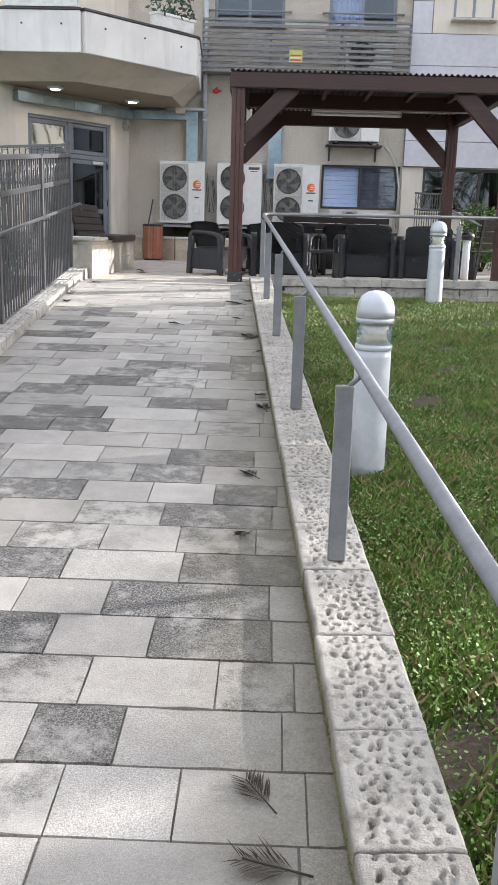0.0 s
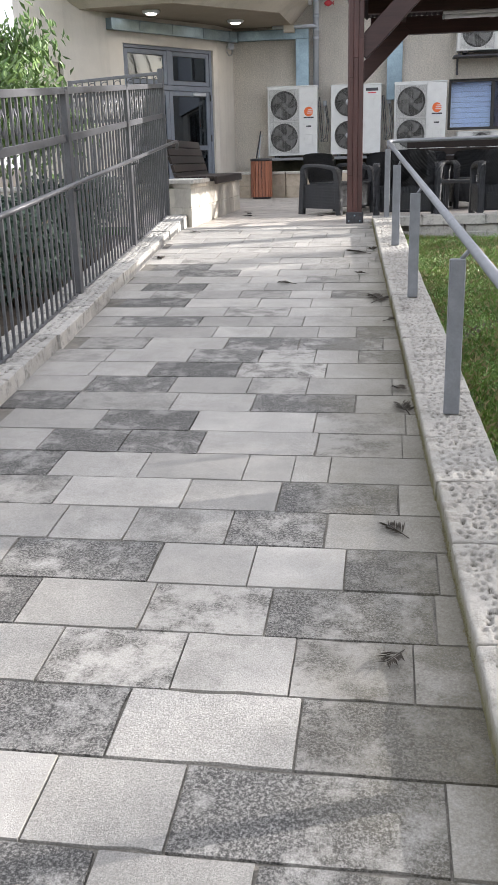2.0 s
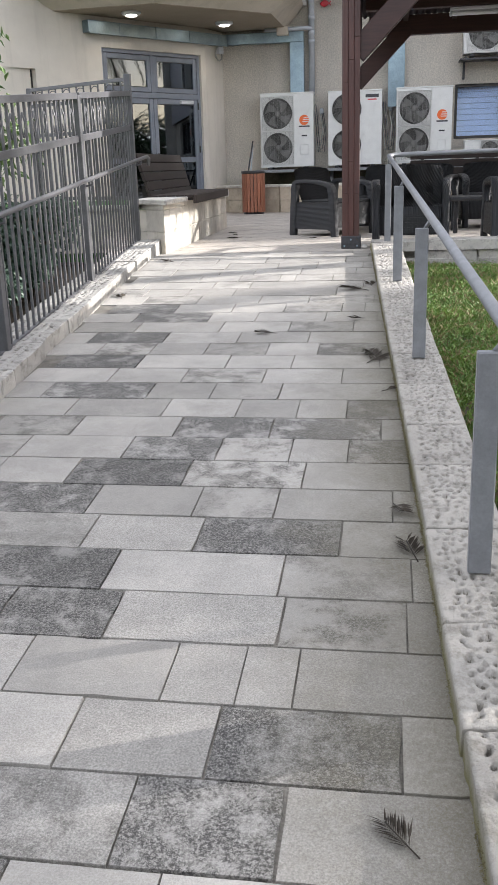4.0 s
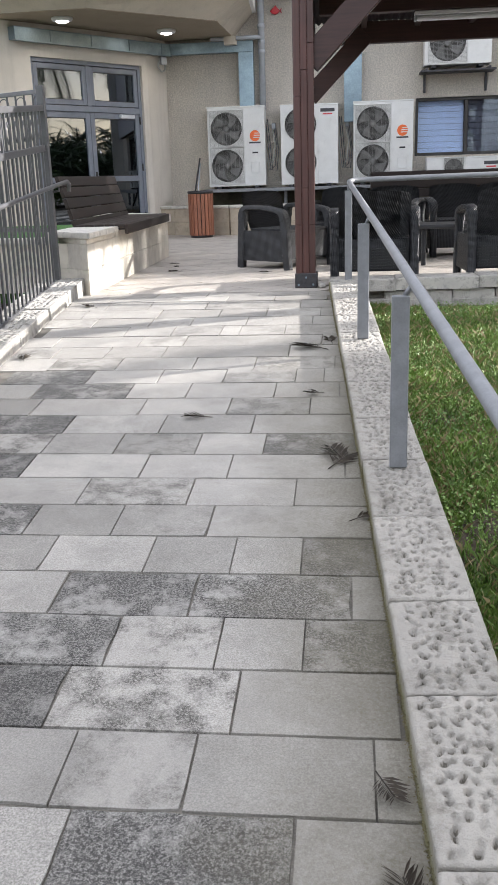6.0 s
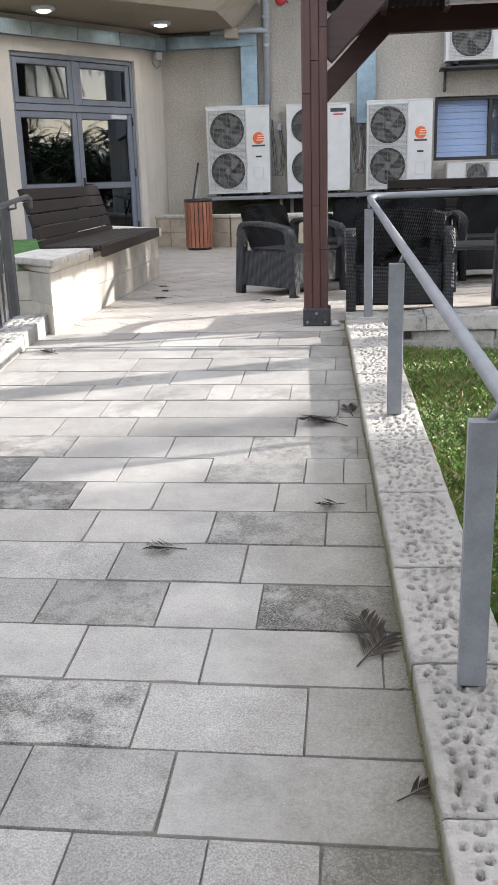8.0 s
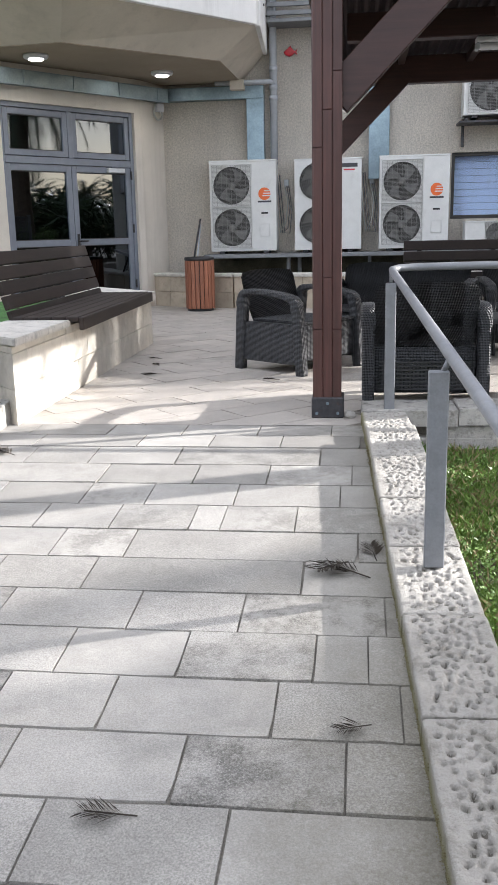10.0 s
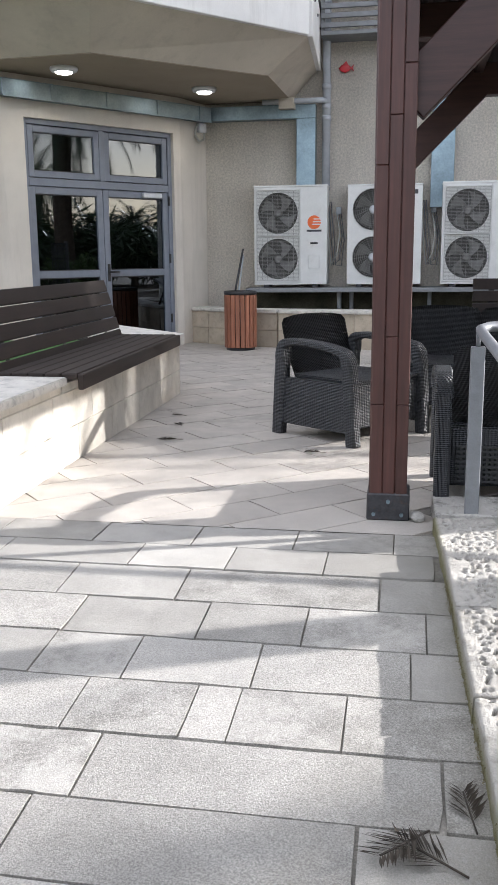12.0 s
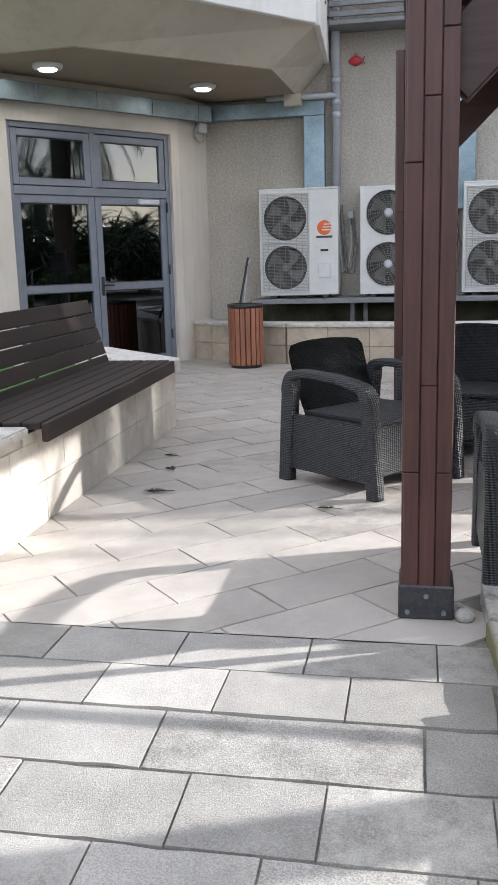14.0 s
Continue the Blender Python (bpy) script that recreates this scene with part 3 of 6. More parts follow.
def window(name, m, w, h, cols, label, fr, glass, ft=0.06, ledge=True):
    root = thing(name, label, "window", m, kind="structure")
    part("window_frame", rbox(0, ft, 0, 0.08, 0, h, 0.004), fr, root)
    part("window_frame", rbox(w - ft, w, 0, 0.08, 0, h, 0.004), fr, root)
    part("window_frame", rbox(ft, w - ft, 0, 0.08, 0, ft, 0.004), fr, root)
    part("window_frame", rbox(ft, w - ft, 0, 0.08, h - ft, h, 0.004), fr, root)
    step = (w - 2 * ft) / cols
    for k in range(cols):
        a = ft + k * step
        if k:
            part("mullion", rbox(a - 0.03, a + 0.03, 0.0, 0.06, ft, h - ft, 0.004), fr, root)
        pane = part("pane", rbox(a + (0.03 if k else 0), a + step - (0.03 if k < cols - 1 else 0), 0.03, 0.036, ft, h - ft, 0.001), glass, root)
        pane.visible_shadow = False
    if ledge:
        part("window_sill", rbox(-0.05, w + 0.05, -0.2, 0.0, -0.045, -0.002, 0.006), M_CAP, root)
    return root


w1 = window("window_office", pose(WIN[0] + 0.002, WALL_Y + 0.08, WIN[2] + 0.002), WIN[1] - WIN[0] - 0.004, WIN[3] - WIN[2] - 0.004, 2, "dark framed sliding window with a white blind", M_BLACKFR, M_WINGLASS, 0.05, False)
blind = thing("window_blind", "pale blue-white slatted blind drawn down", "blind", pose(WIN[0], WALL_Y + 0.15, WIN[2]))
for k in range(9):
    part("slat", rbox(0.04, 0.84, -0.01, 0.01, 0.03 + 0.1 * k, 0.125 + 0.1 * k, 0.004, 1, pose(0, 0, 0, -6)), M_BLIND, blind)
blind2 = thing("window_blind", "dark grey slatted blind drawn down", "blind", pose(WIN[0], WALL_Y + 0.15, WIN[2]))
M_BLIND2 = plain("grey_blind", (0.09, 0.10, 0.13), 0.6, wear=0.1)
for k in range(9):
    part("slat", rbox(0.9, 1.70, -0.01, 0.01, 0.03 + 0.1 * k, 0.125 + 0.1 * k, 0.004, 1, pose(0, 0, 0, -6)), M_BLIND2, blind2)
window("window_bay", pose(WIN_R[0] + 0.002, WALL_Y + 0.02, WIN_R[2] + 0.002), WIN_R[1] - WIN_R[0] - 0.004, WIN_R[3] - WIN_R[2] - 0.004, 3, "wide dark framed window with tinted glass", M_BLACKFR, M_GLASS)
for k, o in enumerate((UP1, UP2)):
    window("window_upper", pose(o[0] + 0.002, WALL_Y + 0.1, o[2] + 0.002), o[1] - o[0] - 0.004, o[3] - o[2] - 0.004, 2, "grey framed upper floor window", M_ALU, M_WINGLASS, 0.06)
    root = thing("window_guard_rail", "single grey steel rail across the upper window", "rail", pose(o[0], WALL_Y - 0.1, 5.23))
    part("rail", tube(bmesh.new(), [(-0.15, 0, 0), (o[1] - o[0] + 0.15, 0, 0)], 0.022), M_RAIL, root)
    for x in (-0.12, o[1] - o[0] + 0.12):
        part("bracket", tube(bmesh.new(), [(x, 0, 0), (x, 0.1, 0)], 0.018, 8), M_RAIL, root)
curt = thing("curtain", "pale blue curtain behind the upper window", "curtain", pose(UP2[0], WALL_Y + 0.24, 4.98))
bm = bmesh.new()
cols = [[bm.verts.new((0.05 + x * 0.02, 0.03 * math.sin(x * 0.9), z)) for z in (0.0, 1.5)] for x in range(34)]
for a, b in zip(cols, cols[1:]):
    bm.faces.new((a[0], b[0], b[1], a[1]))
bmesh.ops.solidify(bm, geom=list(bm.faces), thickness=0.003)
part("cloth", bm, M_BLIND, curt)
window("window_side", MD @ pose(-1.878, 0.0, 1.202), 0.574, 1.174, 1, "dark framed side window", M_BLACKFR, M_GLASS, 0.05)
window("window_top", pose(4.25, WALL_Y - 0.165, 5.15), 0.85, 1.1, 2, "small upper window with a white sill", M_ALU, M_GLASS, 0.05)

# slatted service balcony screen on the upper floor
M_SCREEN = plain("dark_grey_screen_paint", (0.17, 0.175, 0.18), 0.5, 0.1, wear=0.15)
screen = thing("balcony_screen", "grey horizontal steel slat screen on the upper floor", "screen", pose(-1.05, WALL_Y - 0.42, 4.0))
for k in range(8):
    part("slat", rbox(0, 4.42, -0.02, 0.02, 0.04 + 0.115 * k, 0.10 + 0.115 * k, 0.004), M_SCREEN, screen)
for x in (0.02, 1.45, 2.95, 4.40):
    part("upright", rbox(x - 0.025, x + 0.025, 0.021, 0.06, 0.0, 1.0, 0.004), M_SCREEN, screen)
part("floor_plate", rbox(0, 4.42, -0.02, 0.42, -0.05, 0.0, 0.004), M_SCREEN, screen)
part("top_rail", rbox(0, 4.42, -0.03, 0.03, 0.96, 1.01, 0.006), M_SCREEN, screen)
sign = thing("warning_sign", "small yellow and red warning sign on the slat screen", "sign", pose(0.80, WALL_Y - 0.445, 4.17))
part("plate", rbox(0, 0.28, -0.004, 0.002, 0, 0.24, 0.002), M_SIGNY, sign)
for z in (0.03, 0.075, 0.12):
    part("print_line", rbox(0.02, 0.26, -0.007, -0.0045, z, z + 0.03, 0.001), M_REDPRINT if z != 0.075 else M_LAMPW, sign)

# ---------- rounded balcony over the door ----------
OUT = [(-4.95, 4.72), (-2.85, 4.65), (-1.05, 6.77), (-1.15, WALL_Y)]
IN = [(-4.85, 5.5), (-3.13, 5.37), (-1.53, 6.95), (-1.48, WALL_Y)]
bm = bmesh.new()
prism(bm, IN + [(-2.67, WALL_Y), (-4.9, 5.55)], 3.24, 3.6, OUT + [(-2.67, WALL_Y), (-5.05, 5.2)])
balc = solid("balcony", bm, M_BALC, "angular concrete balcony with a white painted parapet", "balcony", kind="structure")
# Thin sheet under the balcony, a darker brown than its concrete.
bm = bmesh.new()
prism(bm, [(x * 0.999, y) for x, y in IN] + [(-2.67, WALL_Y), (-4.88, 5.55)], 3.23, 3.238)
part("soffit", bm, M_SOFFIT, balc, "brown soffit, darker than the balcony concrete")
for a, b in zip(OUT, OUT[1:]):
    a, b = Vector((*a, 3.94)), Vector((*b, 3.94))
    d = (b - a).normalized() * 0.02
    part("parapet", bar(a + d, b - d, 0.12, 0.68, r=0.008), M_BALCW, balc, "white painted parapet")
    part("parapet_cap", bar(a + Vector((0, 0, 0.365)), b + Vector((0, 0, 0.365)), 0.16, 0.045, r=0.008), M_IRON, balc)
    for k in range(3):
        q = a.lerp(b, (k + 0.5) / 3) + Vector((0, 0, 0.12))
        nrm = Vector((d.y, -d.x, 0)).normalized()
        part("drain_hole", tube(bmesh.new(), [q + nrm * 0.05, q + nrm * 0.075], 0.018, 8), M_IRON, balc)
bm = bmesh.new()
prism(bm, [(-1.62, 8.45), (-1.42, 8.45), (-1.40, WALL_Y), (-1.62, WALL_Y)], 3.1, 3.239)
part("corbel", bm, M_BALC, balc)


def planter(m, length, leaves):
    root = thing("planter_box", "white planter box with green plants on the parapet" if leaves else "white planter box on the parapet", "planter", m)
    bm = bmesh.new()
    prism(bm, [(0.02, -0.1), (length - 0.02, -0.1), (length - 0.02, 0.1), (0.02, 0.1)], 0, 0.24, [(0, -0.12), (length, -0.12), (length, 0.12), (0, 0.12)])
    part("box", bm, M_POT, root)
    part("rim", rbox(-0.015, length + 0.015, -0.135, 0.135, 0.2, 0.25, 0.006), M_POT, root)
    if leaves:
        bm = bmesh.new()
        for _ in range(240):
            c = Vector((rng.uniform(0, length), rng.uniform(-0.12, 0.12), 0.25 + rng.random() ** 2 * 0.6))
            leaf(bm, c, rng.uniform(0.08, 0.16), rng)
        part("foliage", bm, M_HEDGE, root)
    return root


def leaf(bm, c, size, r, wide=0.45, droop=0.0):
    d = Vector((r.uniform(-1, 1), r.uniform(-1, 1), r.uniform(-0.8, 0.8) - droop)).normalized()
    s = d.cross(Vector((r.uniform(-1, 1), r.uniform(-1, 1), r.uniform(-1, 1)))).normalized() * size * wide * 0.5
    n = d.cross(s).normalized() * size * 0.08
    v = [bm.verts.new(p) for p in (c, c + d * size * 0.45 + s + n, c + d * size, c + d * size * 0.45 - s + n)]
    bm.faces.new((v[0], v[1], v[2])), bm.faces.new((v[0], v[2], v[3]))


a, b = Vector((*OUT[1], 4.33)), Vector((*OUT[2], 4.33))
ang = math.degrees(math.atan2((b - a).y, (b - a).x))
q = a.lerp(b, 0.60)
planter(pose(q.x, q.y, 4.328, 0, 0, ang), 0.95, True)
planter(pose(-4.2, 4.70, 4.328, 0, 0, -2), 1.3, False)

for x, y in ((-3.65, 5.97), (-2.42, 7.51)):
    root = thing("downlight", "round white ceiling lamp, lit", "lamp", pose(x, y, 3.23), "lamps under the balcony")
    part("ring", lathe(bmesh.new(), [(0.15, 0.0), (0.155, -0.02), (0.14, -0.045), (0.10, -0.05)], 28), M_LAMPW, root)
    part("lens", lathe(bmesh.new(), [(0.098, -0.045), (0.085, -0.065), (0.04, -0.075)], 24), M_GLOW, root)
    lamp = bpy.data.lights.new("downlight_bulb", "SPOT")
    lamp.energy, lamp.spot_size, lamp.spot_blend, lamp.shadow_soft_size, lamp.color = 4, radians(150), 0.6, 0.06, (1.0, 0.95, 0.85)
    ob = new("downlight_bulb", lamp)
    ob.parent = root
    ob.matrix_basis = pose(0, 0, -0.09)

# ---------- ducts and pipes ----------
duct = thing("cable_duct", "galvanised steel duct along the wall above the door", "duct")
p = MD @ Vector((-0.35, -0.19, 3.05))
q = Vector((-2.60, 8.48, 3.05))
part("trunk", bar(p, q, 0.16, 0.18, r=0.004), M_GALV, duct)
along = (q - p).normalized()
front = Vector((along.y, -along.x, 0)) * 0.09
part("lip", bar(p + front - Vector((0, 0, 0.095)), q + front - Vector((0, 0, 0.095)), 0.02, 0.02), M_GALV, duct)
for t in (0.2, 0.45, 0.7, 0.93):
    c = p.lerp(q, t)
    part("joint_strip", bar(c + front * 0.94, c + front * 0.94 + along * 0.03, 0.012, 0.178), M_GALV, duct)
duct2 = thing("cable_duct", "galvanised steel duct turning down the roughcast wall", "duct", pose(0, WALL_Y, 0))
part("trunk", rbox(-2.62, -1.14, -0.16, -0.003, 2.99, 3.17, 0.004), M_GALV, duct2)
part("drop", rbox(-1.40, -1.14, -0.16, -0.003, 2.12, 2.988, 0.004), M_GALV, duct2)
duct3 = thing("cable_duct", "galvanised steel duct running down between condensers", "duct", pose(0, WALL_Y, 0))
part("drop", rbox(0.40, 0.70, -0.16, -0.003, 1.80, 4.0, 0.004), M_GALV, duct3)
pipe = thing("downpipe", "grey plastic downpipe on the roughcast wall", "pipe", pose(0, WALL_Y, 0))
part("pipe", tube(bmesh.new(), [(-1.0, -0.09, 2.05), (-1.0, -0.09, 6.4)], 0.055, 14), M_PVC, pipe)
part("pipe", tube(bmesh.new(), [(-1.85, -0.22, 3.2), (-1.05, -0.22, 3.2), (-1.0, -0.1, 3.2)], 0.035, 10), M_PVC, pipe)
for z in (2.95, 3.1, 3.35, 4.4, 5.6):
    part("collar", lathe(bmesh.new(), [(0.063, z), (0.063, z + 0.07)], 16, -1.0, -0.09), M_PVC, pipe)
coil = thing("cable_coil", "white cable coil hanging from the duct", "cable", pose(-2.72, 8.50, 2.84, 0, 0, 60))
part("loop", tube(bmesh.new(), [(0.09 * math.sin(t / 8), -0.01 * (t % 3), 0.12 * math.cos(t / 8)) for t in range(0, 112, 4)], 0.012, 6), M_CABLEW, coil)
part("cable_box", rbox(-0.02, 0.12, -0.03, 0.035, 0.0, 0.12, 0.006), M_LAMPW, coil)
fish = thing("wall_ornament", "small red fish-shaped ornament on the wall", "ornament", pose(-0.76, WALL_Y - 0.003, 3.62) @ Matrix.Scale(0.62, 4))
bm = bmesh.new()
lathe(bm, [(0.01, -0.14), (0.07, -0.08), (0.095, 0.0), (0.06, 0.08), (0.02, 0.12)], 12)
bmesh.ops.transform(bm, matrix=pose(0, -0.03, 0, 0, 90, 0) @ Matrix.Diagonal((1, 0.3, 1, 1)), verts=list(bm.verts))
part("body", bm, M_RED, fish)
bm = bmesh.new()
prism(bm, [(0.10, 0.0), (0.19, 0.08), (0.16, 0.0), (0.19, -0.08)], 0, 0.025)
bmesh.ops.transform(bm, matrix=pose(0, -0.015, 0, 90), verts=list(bm.verts))
part("tail", bm, M_RED, fish)
bm = bmesh.new()
prism(bm, [(-0.05, 0.08), (0.02, 0.15), (0.06, 0.07)], 0, 0.02)
bmesh.ops.transform(bm, matrix=pose(0, -0.015, 0, 90), verts=list(bm.verts))
part("fin", bm, M_RED, fish)


# ---------- air conditioners ----------
def fan(root, cx, cz, r, kind, y=0.0):
    part("fan_well", well(cx, cz, r, y), M_ACD, root)
    for k in range(4):
        bm = bmesh.new()
        a0 = k * math.pi / 2 + 0.3
        ring = []
        for s in range(6):
            t = s / 5
            ring.append((t, a0 + 0.75 * t * 0.6, a0 + 0.75 + 0.5 * t))
        for (t0, p0, q0), (t1, p1, q1) in zip(ring, ring[1:]):
            r0, r1 = r * (0.2 + 0.72 * t0), r * (0.2 + 0.72 * t1)
            v = [bm.verts.new((cx + rr * math.cos(an), y + 0.03 + dy, cz + rr * math.sin(an))) for rr, an, dy in ((r0, p0, 0.0), (r1, p1, 0.0), (r1, q1, 0.05), (r0, q0, 0.05))]
            bm.faces.new(v)
        bmesh.ops.remove_doubles(bm, verts=list(bm.verts), dist=0.001)
        bmesh.ops.solidify(bm, geom=list(bm.faces), thickness=0.004)
        part("fan_blade", bm, M_FAN, root)
    bm = bmesh.new()
    lathe(bm, [(r * 0.22, 0.0), (r * 0.2, 0.03), (r * 0.1, 0.045)], 18)
    bmesh.ops.transform(bm, matrix=pose(cx, y + 0.04, cz, 90), verts=list(bm.verts))
    part("hub", bm, M_FAN if kind == "square" else M_LAMPW, root)
    bm = bmesh.new()
    if kind == "square":
        h = r * 1.06
        step = 2 * h / 32
        for k in range(33):
            q = -h + k * step
            box(bm, cx - h, cx + h, y - 0.012, y - 0.009, cz + q - 0.0017, cz + q + 0.0017)
        for k in range(0, 33, 4):
            q = -h + k * step
            box(bm, cx + q - 0.0017, cx + q + 0.0017, y - 0.0085, y - 0.0055, cz - h, cz + h)
    else:
        for k in range(1, 9):
            rr = r * (0.18 + 0.84 * k / 8)
            tube(bm, [(cx + rr * math.cos(a * math.pi / 14), y - 0.045 + 0.03 * (k / 8) ** 3, cz + rr * math.sin(a * math.pi / 14)) for a in range(29)], 0.0025, 4, False)
        for k in range(24):
            a = k * math.pi / 12
            tube(bm, [(cx + r * 0.18 * math.cos(a), y - 0.045, cz + r * 0.18 * math.sin(a)), (cx + r * 1.02 * math.cos(a + 0.35), y - 0.012, cz + r * 1.02 * math.sin(a + 0.35))], 0.0025, 4, False)
    part("grille", bm, M_WIRE, root)


def well(cx, cz, r, y):
    bm = bmesh.new()
    k = 30
    a = [bm.verts.new((cx + r * math.cos(2 * math.pi * i / k), y - 0.002, cz + r * math.sin(2 * math.pi * i / k))) for i in range(k)]
    b = [bm.verts.new((cx + r * math.cos(2 * math.pi * i / k), y + 0.14, cz + r * math.sin(2 * math.pi * i / k))) for i in range(k)]
    for i in range(k):
        bm.faces.new((a[i], a[(i + 1) % k], b[(i + 1) % k], b[i]))
    bm.faces.new(b)
    return bm


def front_plate(w, h, holes):
    """Front plate with round fan openings."""
    bm = bmesh.new()
    cuts = sorted(holes, key=lambda q: q[1])
    edges = [0.0] + [(p[1] + q[1]) / 2 for p, q in zip(cuts, cuts[1:])] + [h]
    xr = max(q[0] + q[2] for q in holes) + 0.03
    for (cx, cz, r), z0, z1 in zip(cuts, edges, edges[1:]):
        k = 32
        ring, rim = [], []
        for i in range(k):
            a = 2 * math.pi * (i + 0.5) / k
            c, s = math.cos(a), math.sin(a)
            ring.append(bm.verts.new((cx + r * c, 0.0, cz + r * s)))
            t = min(((xr - cx) if c > 0 else cx) / max(abs(c), 1e-6), ((z1 - cz) if s > 0 else (cz - z0)) / max(abs(s), 1e-6))
            rim.append(bm.verts.new((cx + t * c, 0.0, cz + t * s)))
        for i in range(k):
            bm.faces.new((ring[i], rim[i], rim[(i + 1) % k], ring[(i + 1) % k]))
        for x, z in ((0, z0), (0, z1), (xr, z0), (xr, z1)):
            near = sorted(rim, key=lambda v: (v.co.x - x) ** 2 + (v.co.z - z) ** 2)[:2]
            bm.faces.new((near[0], near[1], bm.verts.new((x, 0, z))))
    bmesh.ops.remove_doubles(bm, verts=list(bm.verts), dist=0.0005)
    bmesh.ops.recalc_face_normals(bm, faces=list(bm.faces))
    return bm, xr


def condenser(m, w, h, d, holes, kind, label, logo):
    root = thing("outdoor_condenser", label, "air conditioner", m, "condensers on the facade")
    plate, xr = front_plate(w, h, holes)
    part("front_panel", plate, M_ACW, root)
    part("service_panel", rbox(xr + 0.001, w, 0.0, 0.149, 0.002, h - 0.021, 0.003), M_ACW, root)
    part("cabinet", rbox(0, w, 0.15, d, 0, h - 0.02, 0.004), M_ACW, root)
    part("side_panel", rbox(0, 0.015, 0.002, 0.149, 0.021, h - 0.021, 0.002), M_ACW, root)
    part("base_pan", rbox(0, xr, 0.002, 0.149, 0, 0.02, 0.002), M_ACW, root)
    part("lid", rbox(-0.006, w + 0.006, -0.006, d + 0.004, h - 0.0195, h + 0.004, 0.004), M_ACW, root)
    for cx, cz, r in holes:
        fan(root, cx, cz, r, kind)
        if kind == "square":
            q = r * 1.10
            for x0, x1, z0, z1 in ((-q, q, q, q + 0.012), (-q, q, -q - 0.012, -q), (-q - 0.012, -q, -q - 0.012, q + 0.012), (q, q + 0.012, -q - 0.012, q + 0.012)):
                part("grille_frame", rbox(cx + x0, cx + x1, -0.016, -0.001, cz + z0, cz + z1, 0.003), M_ACW, root)
    for x in (0.12, w - 0.2):
        part("foot", rbox(x, x + 0.08, 0.02, d - 0.02, -0.04, -0.001, 0.004), M_IRON, root)
    xr = max(c[0] + c[2] for c in holes) + 0.05
    if logo == "disc":
        cx = (xr + w) / 2
        emblem = lathe(bmesh.new(), [(0.09, 0), (0.09, 0.002)], 26)
        bmesh.ops.transform(emblem, matrix=pose(cx, -0.001, h * 0.63, 90), verts=list(emblem.verts))
        part("emblem", emblem, M_ORANGE, root, "orange round emblem")
        for k, z in enumerate((-0.035, 0.0, 0.035)):
            part("emblem_stripe", rbox(cx - 0.03 + 0.012 * k, cx + 0.098, -0.0045, -0.0032, h * 0.63 + z, h * 0.63 + z + 0.014, 0.0005, 1), M_ACW, root)
        part("brand_bar", rbox(cx - 0.10, cx + 0.10, -0.003, -0.0005, h * 0.535, h * 0.555, 0.0005), M_PRINT, root)
        part("grip", rbox(cx - 0.05, cx + 0.05, -0.004, -0.0005, h * 0.41, h * 0.43, 0.001), M_DARK, root)
        part("valve_cover", rbox(cx - 0.075, cx + 0.075, -0.012, -0.0005, h * 0.16, h * 0.30, 0.008, 2), M_ACW, root)
    elif logo == "bars":
        part("brand_bar", rbox(w - 0.30, w - 0.06, -0.003, -0.0005, h - 0.13, h - 0.075, 0.0005), M_PRINT, root)
        part("brand_bar", rbox(w - 0.26, w - 0.10, -0.003, -0.0005, h - 0.175, h - 0.155, 0.0005), M_REDPRINT, root)
    return root


AC_Y = 8.36
twin = [(0.325, 0.95, 0.27), (0.325, 0.345, 0.27)]
condenser(pose(-1.945, AC_Y, 0.795), 0.99, 1.31, 0.34, twin, "square", "large white twin-fan condenser with orange emblem on the steel shelf", "disc")
condenser(pose(0.56, AC_Y, 0.795), 1.0, 1.31, 0.34, twin, "square", "large white twin-fan condenser with orange emblem beside the window", "disc")
condenser(pose(-0.68, AC_Y, 0.795), 0.98, 1.30, 0.34, [(0.34, 0.98, 0.265), (0.34, 0.36, 0.265)], "round", "large white twin-fan condenser with round wire guards", "bars")
condenser(pose(1.72, 8.32, 2.615), 1.08, 0.68, 0.34, [(0.37, 0.34, 0.29)], "square", "white single-fan condenser on wall brackets", "")
condenser(pose(1.80, 8.32, 0.795), 1.25, 0.36, 0.34, [(0.45, 0.18, 0.155)], "square", "low white condenser under the window", "bars")
condenser(pose(2.0, WALL_Y - 0.37, 4.04), 1.0, 0.62, 0.30, [(0.34, 0.31, 0.27)], "square", "white condenser behind the slat screen", "")
cond_l = condenser(MD @ pose(-1.75, -0.48, 4.5), 0.9, 0.6, 0.32, [(0.32, 0.3, 0.25)], "square", "white condenser high on the side wall", "")
br = thing("wall_bracket", "steel bracket carrying the wall condenser", "bracket", pose(1.72, 8.30, 2.57))
for x in (0.02, 1.04):
    part("arm", rbox(x, x + 0.04, 0.0, 0.448, -0.03, 0.003, 0.003), M_IRON, br)
    part("upright", rbox(x, x + 0.04, 0.41, 0.448, -0.35, -0.032, 0.003), M_IRON, br)
part("tray", rbox(-0.06, 1.16, -0.03, 0.42, -0.06, -0.032, 0.003), M_IRON, br)
br2 = thing("wall_bracket", "steel bracket carrying the high condenser", "bracket", MD @ pose(-1.75, -0.48, 4.45))
for x in (0.1, 0.75):
    part("arm", rbox(x, x + 0.04, 0.0, 0.378, -0.03, 0.008, 0.003), M_IRON, br2)
shelf = thing("steel_shelf", "long grey steel shelf carrying the condensers", "shelf", pose(0, 0, 0))
part("front_angle", rbox(-2.02, 3.3, 8.06, 8.10, 0.70, 0.753, 0.004), M_RAIL, shelf)
part("deck", rbox(-2.02, 3.3, 8.101, 8.74, 0.735, 0.753, 0.003), M_RAIL, shelf)
